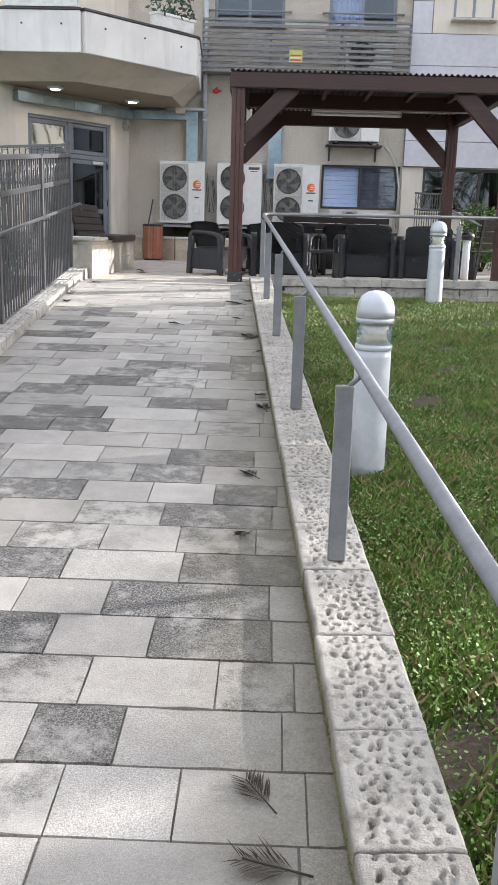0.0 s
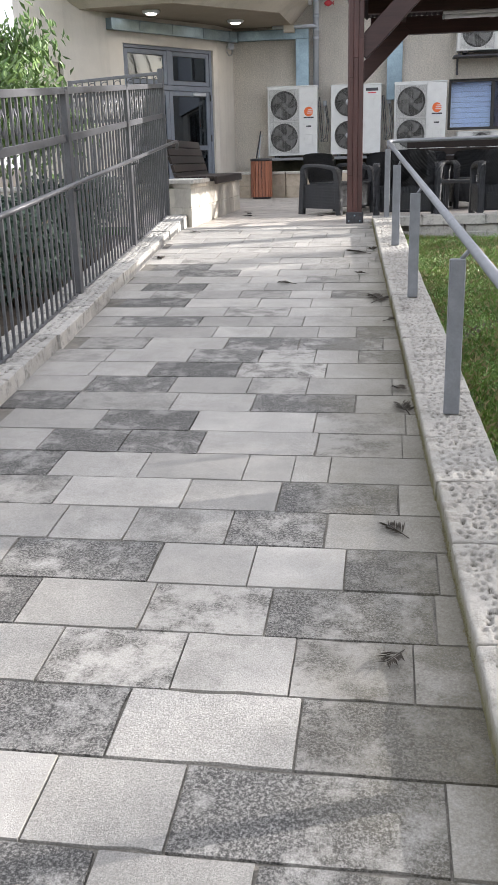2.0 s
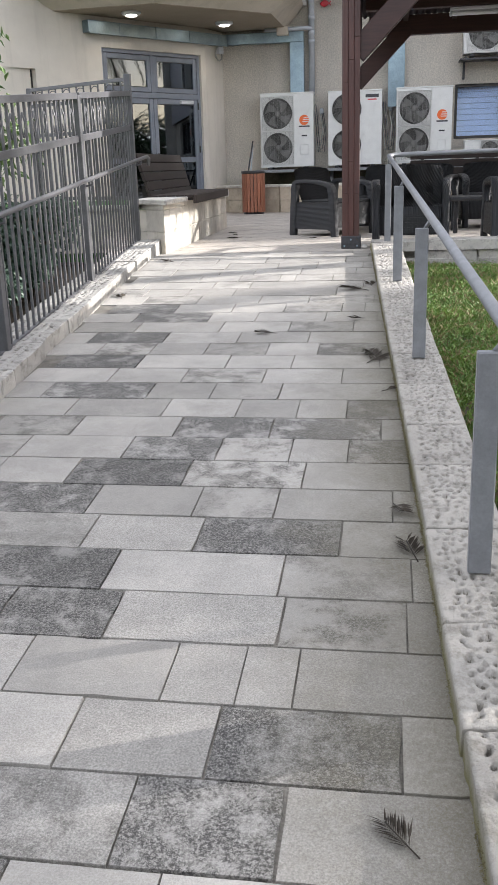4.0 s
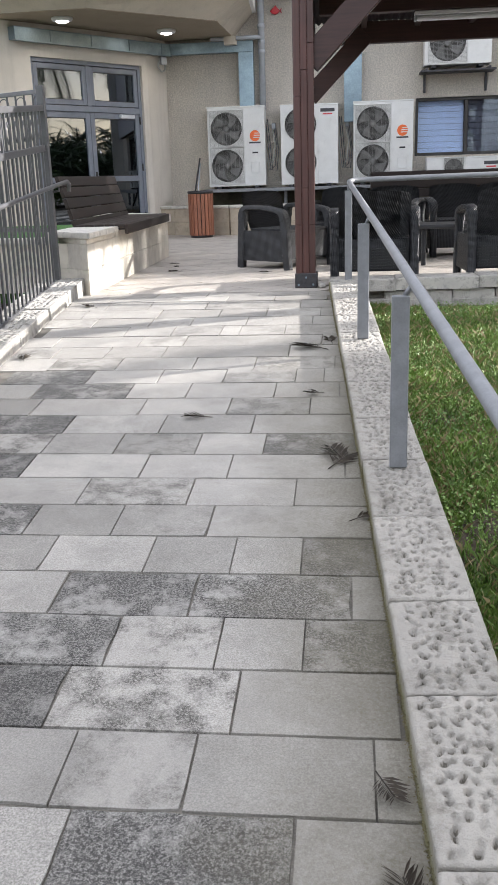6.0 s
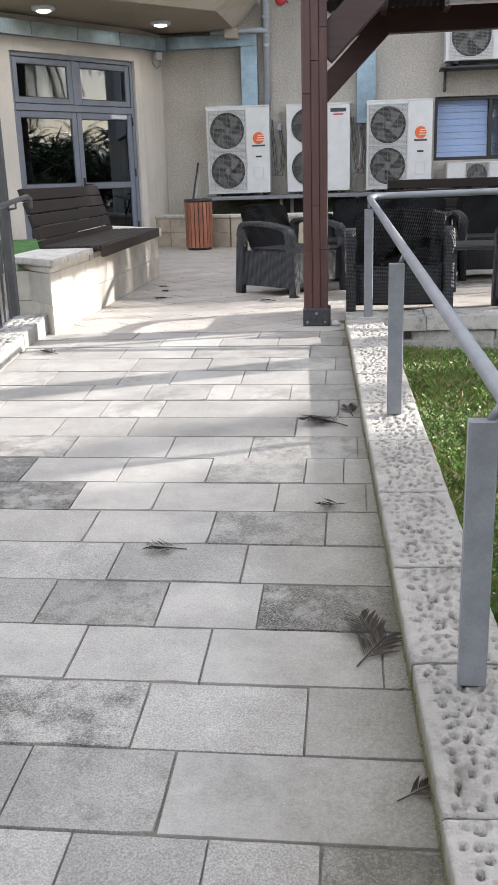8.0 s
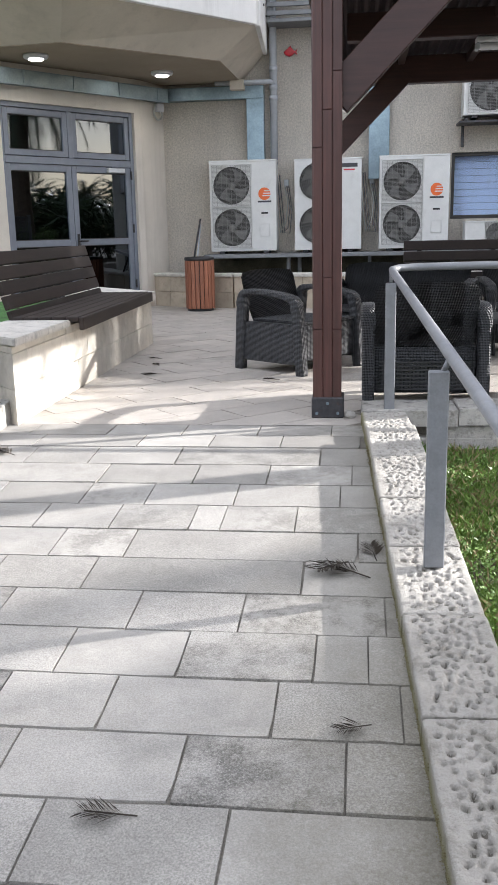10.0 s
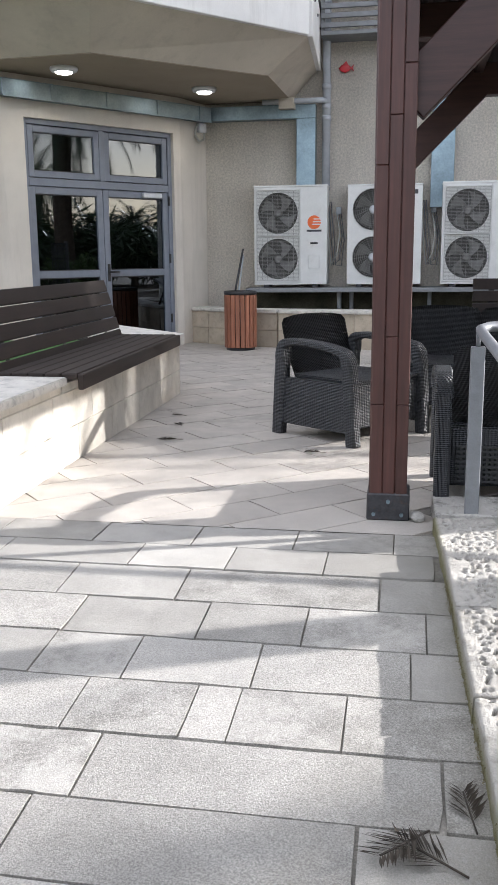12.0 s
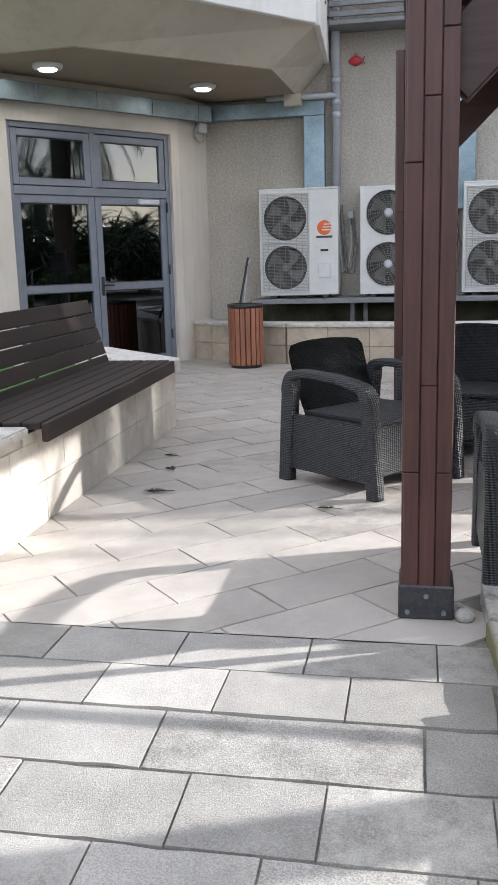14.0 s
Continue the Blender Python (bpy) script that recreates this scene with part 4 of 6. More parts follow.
for x in (-1.98, -0.8, 0.4, 1.6, 2.8):
    part("leg", rbox(x, x + 0.05, 8.25, 8.30, -0.1, 0.734, 0.004), M_RAIL, shelf)
for x0, y in ((-0.90, 0.12), (0.38, 0.1)):
    cab = thing("cable_run", "grey cables and socket box between the condensers", "cable", pose(x0, WALL_Y, 0))
    part("socket", rbox(0.04, 0.11, -0.06, -0.003, 1.73, 1.83, 0.008), M_PVC, cab)
    for k in range(3):
        q = 0.05 + 0.03 * k
        part("cable", tube(bmesh.new(), [(q, -0.06, 1.74), (q + 0.05, -0.12, 1.5 - 0.06 * k), (q + 0.02, -0.2, 1.2 - 0.08 * k), (q - 0.06, -0.18, 1.05), (q - 0.1, -0.1, 1.3 + 0.1 * k), (q - 0.14, -0.08, 1.9)], 0.009, 6), M_CABLE if k else M_CABLEW, cab)
hose = thing("drain_hose", "pale drain hose curving down the wall", "hose", pose(3.22, WALL_Y, 0))
part("hose", tube(bmesh.new(), [(-0.25, -0.08, 2.55), (-0.1, -0.1, 2.4), (0.05, -0.1, 2.1), (0.12, -0.08, 1.7), (0.12, -0.06, 0.8)], 0.022, 8), M_CABLEW, hose)

# Thin board added under the shelf; its dark colour holds the shade there.
bm = rbox(-2.0, 3.38, WALL_Y - 0.012, WALL_Y - 0.003, 0.31, 0.73, 0.002)
solid("wall_under_shelf", bm, plain("dark_shelf_backing", (0.09, 0.085, 0.06), 0.9, wear=0.4, scale=5.0, bump=0.4, fine=50.0), "thin dark mossy backing under the condenser shelf, shade in its colour", "wall", kind="structure")

# low planter wall along the facade
ledge = thing("wall_planter", "low cream stone planter wall with a pale cap along the facade", "wall", kind="structure")
LINE = [(-2.78, 8.30), (-2.2, 7.90), (-1.5, 7.66), (0.0, 7.42), (3.4, 7.25)]
for (x0, y0), (x1, y1) in zip(LINE, LINE[1:]):
    a, b = Vector((x0, y0 + 0.12, 0)), Vector((x1, y1 + 0.12, 0))
    count = max(1, round((b - a).length / 0.45))
    for k in range(count):
        p, q = a.lerp(b, k / count), a.lerp(b, (k + 1) / count)
        for z in (0.11, 0.335):
            part("stone", bar(p + Vector((0.002, 0, z)), q + Vector((-0.002, 0, z)), 0.24, 0.221, r=0.004), M_LEDGE, ledge)
    part("cap", bar(a + Vector((0, 0, 0.47)), b + Vector((0, 0, 0.47)), 0.30, 0.05, r=0.01), M_CAP, ledge)
bm = bmesh.new()
prism(bm, [(-2.7, 8.55), (-2.1, 8.1), (0, 7.7), (3.4, 7.5), (3.4, 8.74), (-2.66, 8.74)], -0.1, 0.30)
solid("planter_soil", bm, M_SOIL, "dark damp soil behind the planter wall", "soil", kind="structure")

for x in (-0.78, -0.62):
    root = thing("shelf_pipe", "grey drain pipe under the condenser shelf", "pipe", pose(x, 8.45, 0.29))
    part("pipe", tube(bmesh.new(), [(0, 0, 0), (0, 0, 0.44)], 0.03, 10), M_PVC, root)
bm = bmesh.new()
bmesh.ops.create_icosphere(bm, subdivisions=2, radius=0.036)
for v in bm.verts:
    v.co *= 1 + 0.25 * noise.noise(v.co * 22)
    v.co.z *= 0.75
solid("loose_stone", bm, M_KERB_L, "small grey stone lying beside the pergola post", "stone", pose(0.215, 0.0, 0.02))

# litter bin
bin_ = thing("litter_bin", "round litter bin with orange-brown wooden slats and black rim", "bin", pose(-1.97, 7.40, 0))
part("liner", lathe(bmesh.new(), [(0.17, 0.02), (0.175, 0.70)], 24), M_DARK, bin_)
for k in range(20):
    a = 2 * math.pi * k / 20
    part("slat", rbox(-0.026, 0.026, -0.011, 0.011, 0.035, 0.70, 0.004, 1, pose(0.196 * math.cos(a), 0.196 * math.sin(a), 0, 0, 0, math.degrees(a) + 90)), M_BIN, bin_)
part("top_rim", lathe(bmesh.new(), [(0.205, 0.70), (0.213, 0.715), (0.213, 0.745), (0.17, 0.75), (0.165, 0.71)], 28), M_DARK, bin_)
part("base_ring", lathe(bmesh.new(), [(0.185, 0.0), (0.185, 0.034)], 24), M_DARK, bin_)
rods = thing("leaning_rods", "thin metal rods leaning by the condenser", "rod", pose(-2.18, 7.93, 0.496))
part("rod", tube(bmesh.new(), [(0, -0.02, 0), (0.10, 0.3, 0.78)], 0.014, 8), M_IRON, rods)
part("rod", tube(bmesh.new(), [(0.06, 0.0, 0), (0.10, 0.3, 0.70)], 0.012, 8), M_PVC, rods)

# ---------- bench wall and bench ----------
bw = thing("wall_bench", "low cream stone seat wall with a pale cap", "wall", kind="structure")
RING = [(-5.2, 0.0), (-2.0, 0.0), (-1.75, -0.27), (-1.81, 3.62), (-2.72, 4.55)]
INNER = [(-5.2, 0.098), (-2.12, 0.098), (-2.02, 0.02), (-2.09, 3.5), (-2.92, 4.36)]
for k0 in range(4):
    a, b, c, d = (Vector((*q, 0)) for q in (RING[k0], RING[k0 + 1], INNER[k0 + 1], INNER[k0]))
    count = max(1, round((b - a).length / 0.62))
    for row, (z0, z1) in enumerate(((0.0, 0.209), (0.212, 0.426))):
        edges = [max(0.0, min(1.0, (k + 0.4 * row * (count > 1)) / count)) for k in range(count + 1)]
        if row and count > 1:
            edges = [0.0] + edges
        edges[-1] = 1.0
        for e0, e1 in zip(edges, edges[1:]):
            g = 0.0015 / (b - a).length
            bm = bmesh.new()
            prism(bm, [tuple(v.xy) for v in (a.lerp(b, e0 + g), a.lerp(b, e1 - g), d.lerp(c, e1 - g), d.lerp(c, e0 + g))], z0, z1)
            bmesh.ops.bevel(bm, geom=list(bm.edges), offset=0.003, segments=1, affect="EDGES")
            part("stone", bm, M_WALLSTONE, bw)
for outline, z0, z1, name, mat in (
        ([(-2.0, 0.0), (-1.75, -0.27), (-1.765, 0.77), (-2.03, 0.77), (-2.12, 0.12)], 0.4275, 0.474, "stone", M_WALLSTONE),
        ([(-2.03, -0.03), (-1.71, -0.31), (-1.73, 0.785), (-2.2, 0.785), (-2.2, 0.05)], 0.4755, 0.524, "cap", M_CAP),
        ([(-5.2, -0.03), (-2.07, -0.03), (-2.21, 0.14), (-5.2, 0.14)], 0.4275, 0.476, "cap", M_CAP),
        ([(-1.77, 3.37), (-1.77, 3.66), (-2.70, 4.62), (-2.95, 4.35), (-2.2, 3.5), (-2.2, 3.37)], 0.4275, 0.524, "cap", M_CAP)):
    bm = bmesh.new()
    prism(bm, outline, z0, z1)
    bmesh.ops.bevel(bm, geom=list(bm.edges), offset=0.007, segments=2, affect="EDGES")
    part(name, bm, mat, bw, "pale stone cap with dark weathering" if name == "cap" else "")
bm = bmesh.new()
prism(bm, [(-1.765, 0.79), (-1.806, 3.36), (-2.09, 3.36), (-2.03, 0.79)], 0.4275, 0.476)
part("stone", bm, M_WALLSTONE, bw)
bm = bmesh.new()
prism(bm, [(-2.05, 0.1), (-2.05, 3.5), (-2.8, 4.3), (-5.2, 4.0), (-5.2, 0.1)], -0.1, 0.40)
turf = solid("turf_bed", bm, plain("green_turf", (0.05, 0.14, 0.03), 0.9, wear=0.4, bump=0.8, fine=90.0), "raised bed with bright green turf behind the bench", "lawn", kind="structure")

bench = thing("wooden_bench", "dark brown slatted wooden bench with backrest on the stone wall", "bench", pose(-1.67, 0.80, 0.478, 0, 0, 2.0))
LEN = 2.55
for k in range(5):
    part("seat_slat", rbox(-0.10 - 0.098 * k + 0.0, -0.008 - 0.098 * k, 0, LEN, 0.03, 0.066, 0.008, 2), M_BENCH, bench)
part("front_edge", rbox(-0.006, 0.03, 0, LEN, -0.03, 0.062, 0.01, 2), M_BENCH, bench)
tilt = pose(-0.50, 0, 0.09, 0, -17, 0)
for k in range(5):
    part("back_slat", rbox(-0.018, 0.018, 0, LEN, -0.078 + 0.106 * k, 0.019 + 0.106 * k, 0.006, 2, tilt), M_BENCH, bench)
for y in (0.25, 1.25, 2.25):
    part("bracket", rbox(-0.026, -0.019, y, y + 0.05, -0.08, 0.44, 0.002, 1, tilt), M_IRON, bench)
    part("seat_support", rbox(-0.5, -0.02, y, y + 0.05, 0.0, 0.029, 0.002), M_IRON, bench)


# ---------- pergola ----------
perg = thing("pergola", "red-brown stained timber pergola with a corrugated roof", "pergola")
PX0, PX1, PY0, PY1 = 0.0, 3.66, 0.0, 3.55


def pergola_post(x, y, top, tall):
    post = part("post", rbox(x + 0.012, x + 0.156, y + 0.012, y + 0.156, 0.10, top, 0.004), M_PERG, perg)
    for k in range(3):
        a = x + 0.002 + 0.0555 * k
        cut = [0.11, 0.11 + 0.42 + 0.3 * (k % 2), 1.55 + 0.2 * k, top]
        for z0, z1 in zip(cut, cut[1:]):
            part("board", rbox(a, a + 0.053, y - 0.004, y + 0.0115, z0 + 0.001, z1 - 0.001, 0.003), M_PERG, post)
            part("board", rbox(x - 0.004, x + 0.0115, y + 0.002 + 0.0555 * k, y + 0.055 + 0.0555 * k, z0 + 0.001, z1 - 0.001, 0.003), M_PERG, post)
    shoe = part("post_shoe", rbox(x - 0.012, x + 0.18, y - 0.012, y + 0.18, 0.0, 0.125, 0.006), M_IRON, perg, "dark steel post shoe")
    for bx, bz in ((0.02, 0.03), (0.145, 0.03), (0.084, 0.09)):
        part("bolt", tube(bmesh.new(), [(x + bx, y - 0.012, bz), (x + bx, y - 0.024, bz)], 0.009, 8), M_GALV, shoe)


REAR = -0.12
for x in (PX0, PX1 - 0.17):
    for y, top in ((PY0, 2.595), (PY1 - 0.17, 2.595)):
        pergola_post(x + (REAR if y else 0.0), y, top, True)
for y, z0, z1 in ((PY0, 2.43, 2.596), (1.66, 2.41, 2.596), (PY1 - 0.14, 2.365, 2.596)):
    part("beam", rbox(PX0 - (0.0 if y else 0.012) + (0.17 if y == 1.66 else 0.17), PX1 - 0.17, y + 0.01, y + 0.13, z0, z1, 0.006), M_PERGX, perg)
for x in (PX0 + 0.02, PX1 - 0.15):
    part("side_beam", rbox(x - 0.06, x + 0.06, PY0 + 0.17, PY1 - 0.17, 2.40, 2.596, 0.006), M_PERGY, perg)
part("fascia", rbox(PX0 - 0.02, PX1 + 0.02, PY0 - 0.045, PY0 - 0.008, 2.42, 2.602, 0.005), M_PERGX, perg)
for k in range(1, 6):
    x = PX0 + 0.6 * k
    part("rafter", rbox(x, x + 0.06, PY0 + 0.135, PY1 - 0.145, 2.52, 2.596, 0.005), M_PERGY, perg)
for x, s in ((PX0 + 0.16, 1), (PX1 - 0.16, -1)):
    for y in (PY0 + 0.08, PY1 - 0.09):
        o = REAR if y > 1 else 0.0
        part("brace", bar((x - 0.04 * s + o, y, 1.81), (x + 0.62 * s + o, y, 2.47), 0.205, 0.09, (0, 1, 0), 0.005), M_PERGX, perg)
bm = bmesh.new()
rows = []
for i in range(0, 253):
    x = PX0 - 0.02 + i * 0.0148
    rows.append([bm.verts.new((x, y, 2.620 + 0.016 * math.sin(i * math.pi / 2.5))) for y in (PY0 - 0.065, PY1 + 0.1)])
for a, b in zip(rows, rows[1:]):
    bm.faces.new((a[0], b[0], b[1], a[1]))
bmesh.ops.solidify(bm, geom=list(bm.faces), thickness=0.004)
part("roof_sheet", bm, M_ROOF, perg, "brown corrugated roof sheet")

tl = thing("batten_lamp", "long white fluorescent batten lamp under the pergola", "lamp", pose(1.08, 1.72, 2.405))
part("housing", rbox(0, 1.29, -0.045, 0.045, -0.04, 0.0, 0.008), M_LAMPW, tl)
part("diffuser", rbox(0.02, 1.27, -0.04, 0.04, -0.085, -0.041, 0.02, 3), M_LAMPW, tl)
for x in (0.0, 1.27):
    part("end_cap", rbox(x - 0.003, x + 0.023, -0.043, 0.043, -0.088, -0.0395, 0.006), M_PVC, tl)
wire = thing("lamp_cable", "pale cable along the pergola beam", "cable", pose(2.38, 1.70, 2.40))
part("cable", tube(bmesh.new(), [(0, -0.05, -0.02), (0.5, -0.055, -0.01), (1.05, -0.05, 0.0)], 0.008, 6), M_CABLEW, wire)


# ---------- moulded rattan seats ----------
def rounded(rows, parts):
    """Catmull-Rom curve through rows of numbers."""
    out = []
    for k in range(len(rows) - 1):
        p = [np.array(rows[min(max(k + d, 0), len(rows) - 1)]) for d in (-1, 0, 1, 2)]
        for i in range(parts):
            t = i / parts
            out.append(tuple(0.5 * (2 * p[1] + (p[2] - p[0]) * t + (2 * p[0] - 5 * p[1] + 4 * p[2] - p[3]) * t * t + (3 * p[1] - p[0] - 3 * p[2] + p[3]) * t ** 3)))
    return out + [tuple(rows[-1])]


def seat(seats, label, m, group="garden seats"):
    """Faces -y. One or two places wide."""
    w = 0.76 if seats == 1 else 1.30
    root = thing("armchair" if seats == 1 else "garden_sofa", label, "armchair" if seats == 1 else "sofa", m, group)
    d = 0.68
    x0 = -w / 2
    bm = bmesh.new()
    prism(bm, [(x0 + 0.06, -d / 2 + 0.03), (-x0 - 0.06, -d / 2 + 0.03), (-x0 - 0.06, d / 2 - 0.08), (x0 + 0.06, d / 2 - 0.08)], 0.10, 0.385)
    bmesh.ops.bevel(bm, geom=list(bm.edges), offset=0.012, segments=2, affect="EDGES")
    part("apron", bm, M_RATTAN, root)
    each = (w - 0.14) / seats
    for k in range(seats):
        a = x0 + 0.07 + each * k
        part("seat", rbox(a + 0.002, a + each - 0.002, -d / 2 + 0.02, d / 2 - 0.10, 0.386, 0.412, 0.012, 2), M_RATTAN, root)
        bm = bmesh.new()
        cells = []
        for j in range(9):
            t = j / 8
            z = 0.36 + 0.43 * t
            y = d / 2 - 0.13 + 0.16 * t
            bow = 0.02 * math.sin(math.pi * t)
            inset = 0.0 if t < 0.85 else 0.03 * ((t - 0.85) / 0.15) ** 2
            cells.append([bm.verts.new((a + inset + (each - 2 * inset) * i / 6, y + bow - 0.025 * math.sin(math.pi * i / 6) * -1, z - (0.02 * (abs(i - 3) / 3) ** 3 if j == 8 else 0))) for i in range(7)])
        for p, q in zip(cells, cells[1:]):
            for i in range(6):
                f = bm.faces.new((p[i], p[i + 1], q[i + 1], q[i]))
                f.smooth = True
        bmesh.ops.solidify(bm, geom=list(bm.faces), thickness=-0.045)
        bmesh.ops.recalc_face_normals(bm, faces=list(bm.faces))
        part("backrest", bm, M_RATTAN, root)
    for s in (-1, 1):
        xo = s * (w / 2 - 0.035)
        # arm: from the back, level, curving down into the front leg
        prof = [(0.345, 0.0, 0.085), (0.33, 0.20, 0.09), (0.312, 0.42, 0.095), (0.30, 0.555, 0.085), (0.275, 0.61, 0.06), (0.20, 0.628, 0.045), (0.08, 0.627, 0.042), (-0.08, 0.615, 0.045), (-0.22, 0.59, 0.05), (-0.275, 0.56, 0.07), (-0.298, 0.48, 0.085), (-0.318, 0.22, 0.085), (-0.335, 0.0, 0.08)]
        prof = rounded(prof, 4)
        bm = bmesh.new()
        rings = []
        for k, (y, z, th) in enumerate(prof):
            p0, p1 = prof[max(k - 1, 0)], prof[min(k + 1, len(prof) - 1)]
            t = Vector((0, p1[0] - p0[0], p1[1] - p0[1])).normalized()
            nrm = Vector((0, t.z, -t.y))
            hw = 0.036 if z < 0.5 else 0.044
            c = Vector((xo, y, z))
            rings.append([bm.verts.new(c + Vector((dx, 0, 0)) + nrm * dn) for dx, dn in ((-hw, -th / 2 + 0.01), (-hw + 0.01, -th / 2), (hw - 0.01, -th / 2), (hw, -th / 2 + 0.01), (hw, th / 2 - 0.01), (hw - 0.01, th / 2), (-hw + 0.01, th / 2), (-hw, th / 2 - 0.01))])
        for p, q in zip(rings, rings[1:]):
            for i in range(8):
                bm.faces.new((p[i], p[(i + 1) % 8], q[(i + 1) % 8], q[i])).smooth = i in (1, 5)
        bm.faces.new(rings[0]), bm.faces.new(rings[-1])
        bmesh.ops.recalc_face_normals(bm, faces=list(bm.faces))
        part("arm", bm, M_RATTAN, root, "dark arm running down into front and rear legs")
        bm = bmesh.new()
        xi = xo
        prism(bm, [(-0.30, 0.08), (0.30, 0.08), (0.285, 0.39), (-0.29, 0.39)], -0.02, 0.02)
        bmesh.ops.transform(bm, matrix=Matrix.Translation((xi, 0, 0)) @ Matrix(((0, 0, 1, 0), (1, 0, 0, 0), (0, 1, 0, 0), (0, 0, 0, 1))), verts=list(bm.verts))
        part("side_panel", bm, M_RATTAN, root)
    # open lattice under the back
    bm = bmesh.new()
    for k in range(int((w - 0.2) / 0.024)):
        box(bm, x0 + 0.1 + 0.024 * k, x0 + 0.112 + 0.024 * k, d / 2 - 0.079, d / 2 - 0.072, 0.12, 0.30)
    for k in range(8):
        box(bm, x0 + 0.1, -x0 - 0.1, d / 2 - 0.071, d / 2 - 0.066, 0.12 + 0.024 * k, 0.131 + 0.024 * k)
    part("back_lattice", bm, M_ARM, root)
    return root


seat(1, "graphite plastic rattan armchair standing half in the sun", pose(-0.21, 2.03, 0, 0, 0, 51))
seat(2, "graphite plastic rattan two-seat sofa under the pergola", pose(0.62, 2.86, 0, 0, 0, -14))
back_chair = seat(1, "graphite plastic rattan armchair turned to the building", pose(0.67, 0.54, 0, 0, 0, 180))
copy_thing(back_chair, pose(1.83, 0.60, 0, 0, 0, 183))
copy_thing(back_chair, pose(2.66, 0.59, 0, 0, 0, 178))
seat(2, "graphite plastic rattan sofa at the back of the seating group", pose(2.0, 3.02, 0, 0, 0, 3))
tab = thing("coffee_table", "low dark plastic rattan coffee table between the seats", "table", pose(1.45, 2.0, 0))
part("tabletop", rbox(-0.3, 0.3, -0.3, 0.3, 0.37, 0.41, 0.01, 2), M_ARM, tab)
for x in (-0.25, 0.2):
    for y in (-0.25, 0.2):
        part("leg", rbox(x, x + 0.05, y, y + 0.05, 0, 0.369, 0.006), M_RATTAN, tab)


# ---------- handrail ----------
def rail_z(y):
    return 0.53 + 0.082 * (y + 4.3)


def rail_x(y):
    return 0.44 - 0.0545 * y


hr = thing("handrail", "grey painted steel handrail on square posts along the ramp", "handrail")
bend = [(rail_x(-12.6), -12.6, rail_z(-12.6)), (rail_x(-0.2), -0.2, rail_z(-0.2)), (0.452, -0.10, 0.872), (0.49, -0.04, 0.879), (0.60, -0.012, 0.883), (6.5, 0.10, 0.945)]
part("rail", tube(bmesh.new(), bend, 0.0215, 14), M_RAIL, hr)
for y in (-2.3, -4.32, -6.6, -8.72, -10.82, -12.4):
    x = 0.41 - 0.0505 * y
    base = 0.081 * (y + 0.7) + 0.09
    top = rail_z(y) - 0.048
    part("post", rbox(x - 0.034, x + 0.034, y - 0.018, y + 0.018, base, top, 0.004), M_RAIL, hr)
    part("pin", tube(bmesh.new(), [(x + 0.015, y, top - 0.002), (rail_x(y) - 0.005, y, top + 0.04)], 0.010, 8), M_RAIL, hr)
for x, y, z0 in ((0.445, -0.09, 0.066), (3.0, 0.035, 0.10), (5.2, 0.075, 0.10)):
    part("post", rbox(x - 0.03, x + 0.03, y - 0.018, y + 0.018, z0, 0.80, 0.004), M_RAIL, hr)
    part("pin", tube(bmesh.new(), [(x, y, 0.80), (x, y, 0.865)], 0.010, 8), M_RAIL, hr)

# ---------- kerb on the lawn side ----------
kerb = thing("kerb_lawn", "pitted pale limestone kerb blocks along the ramp", "kerb", kind="structure")


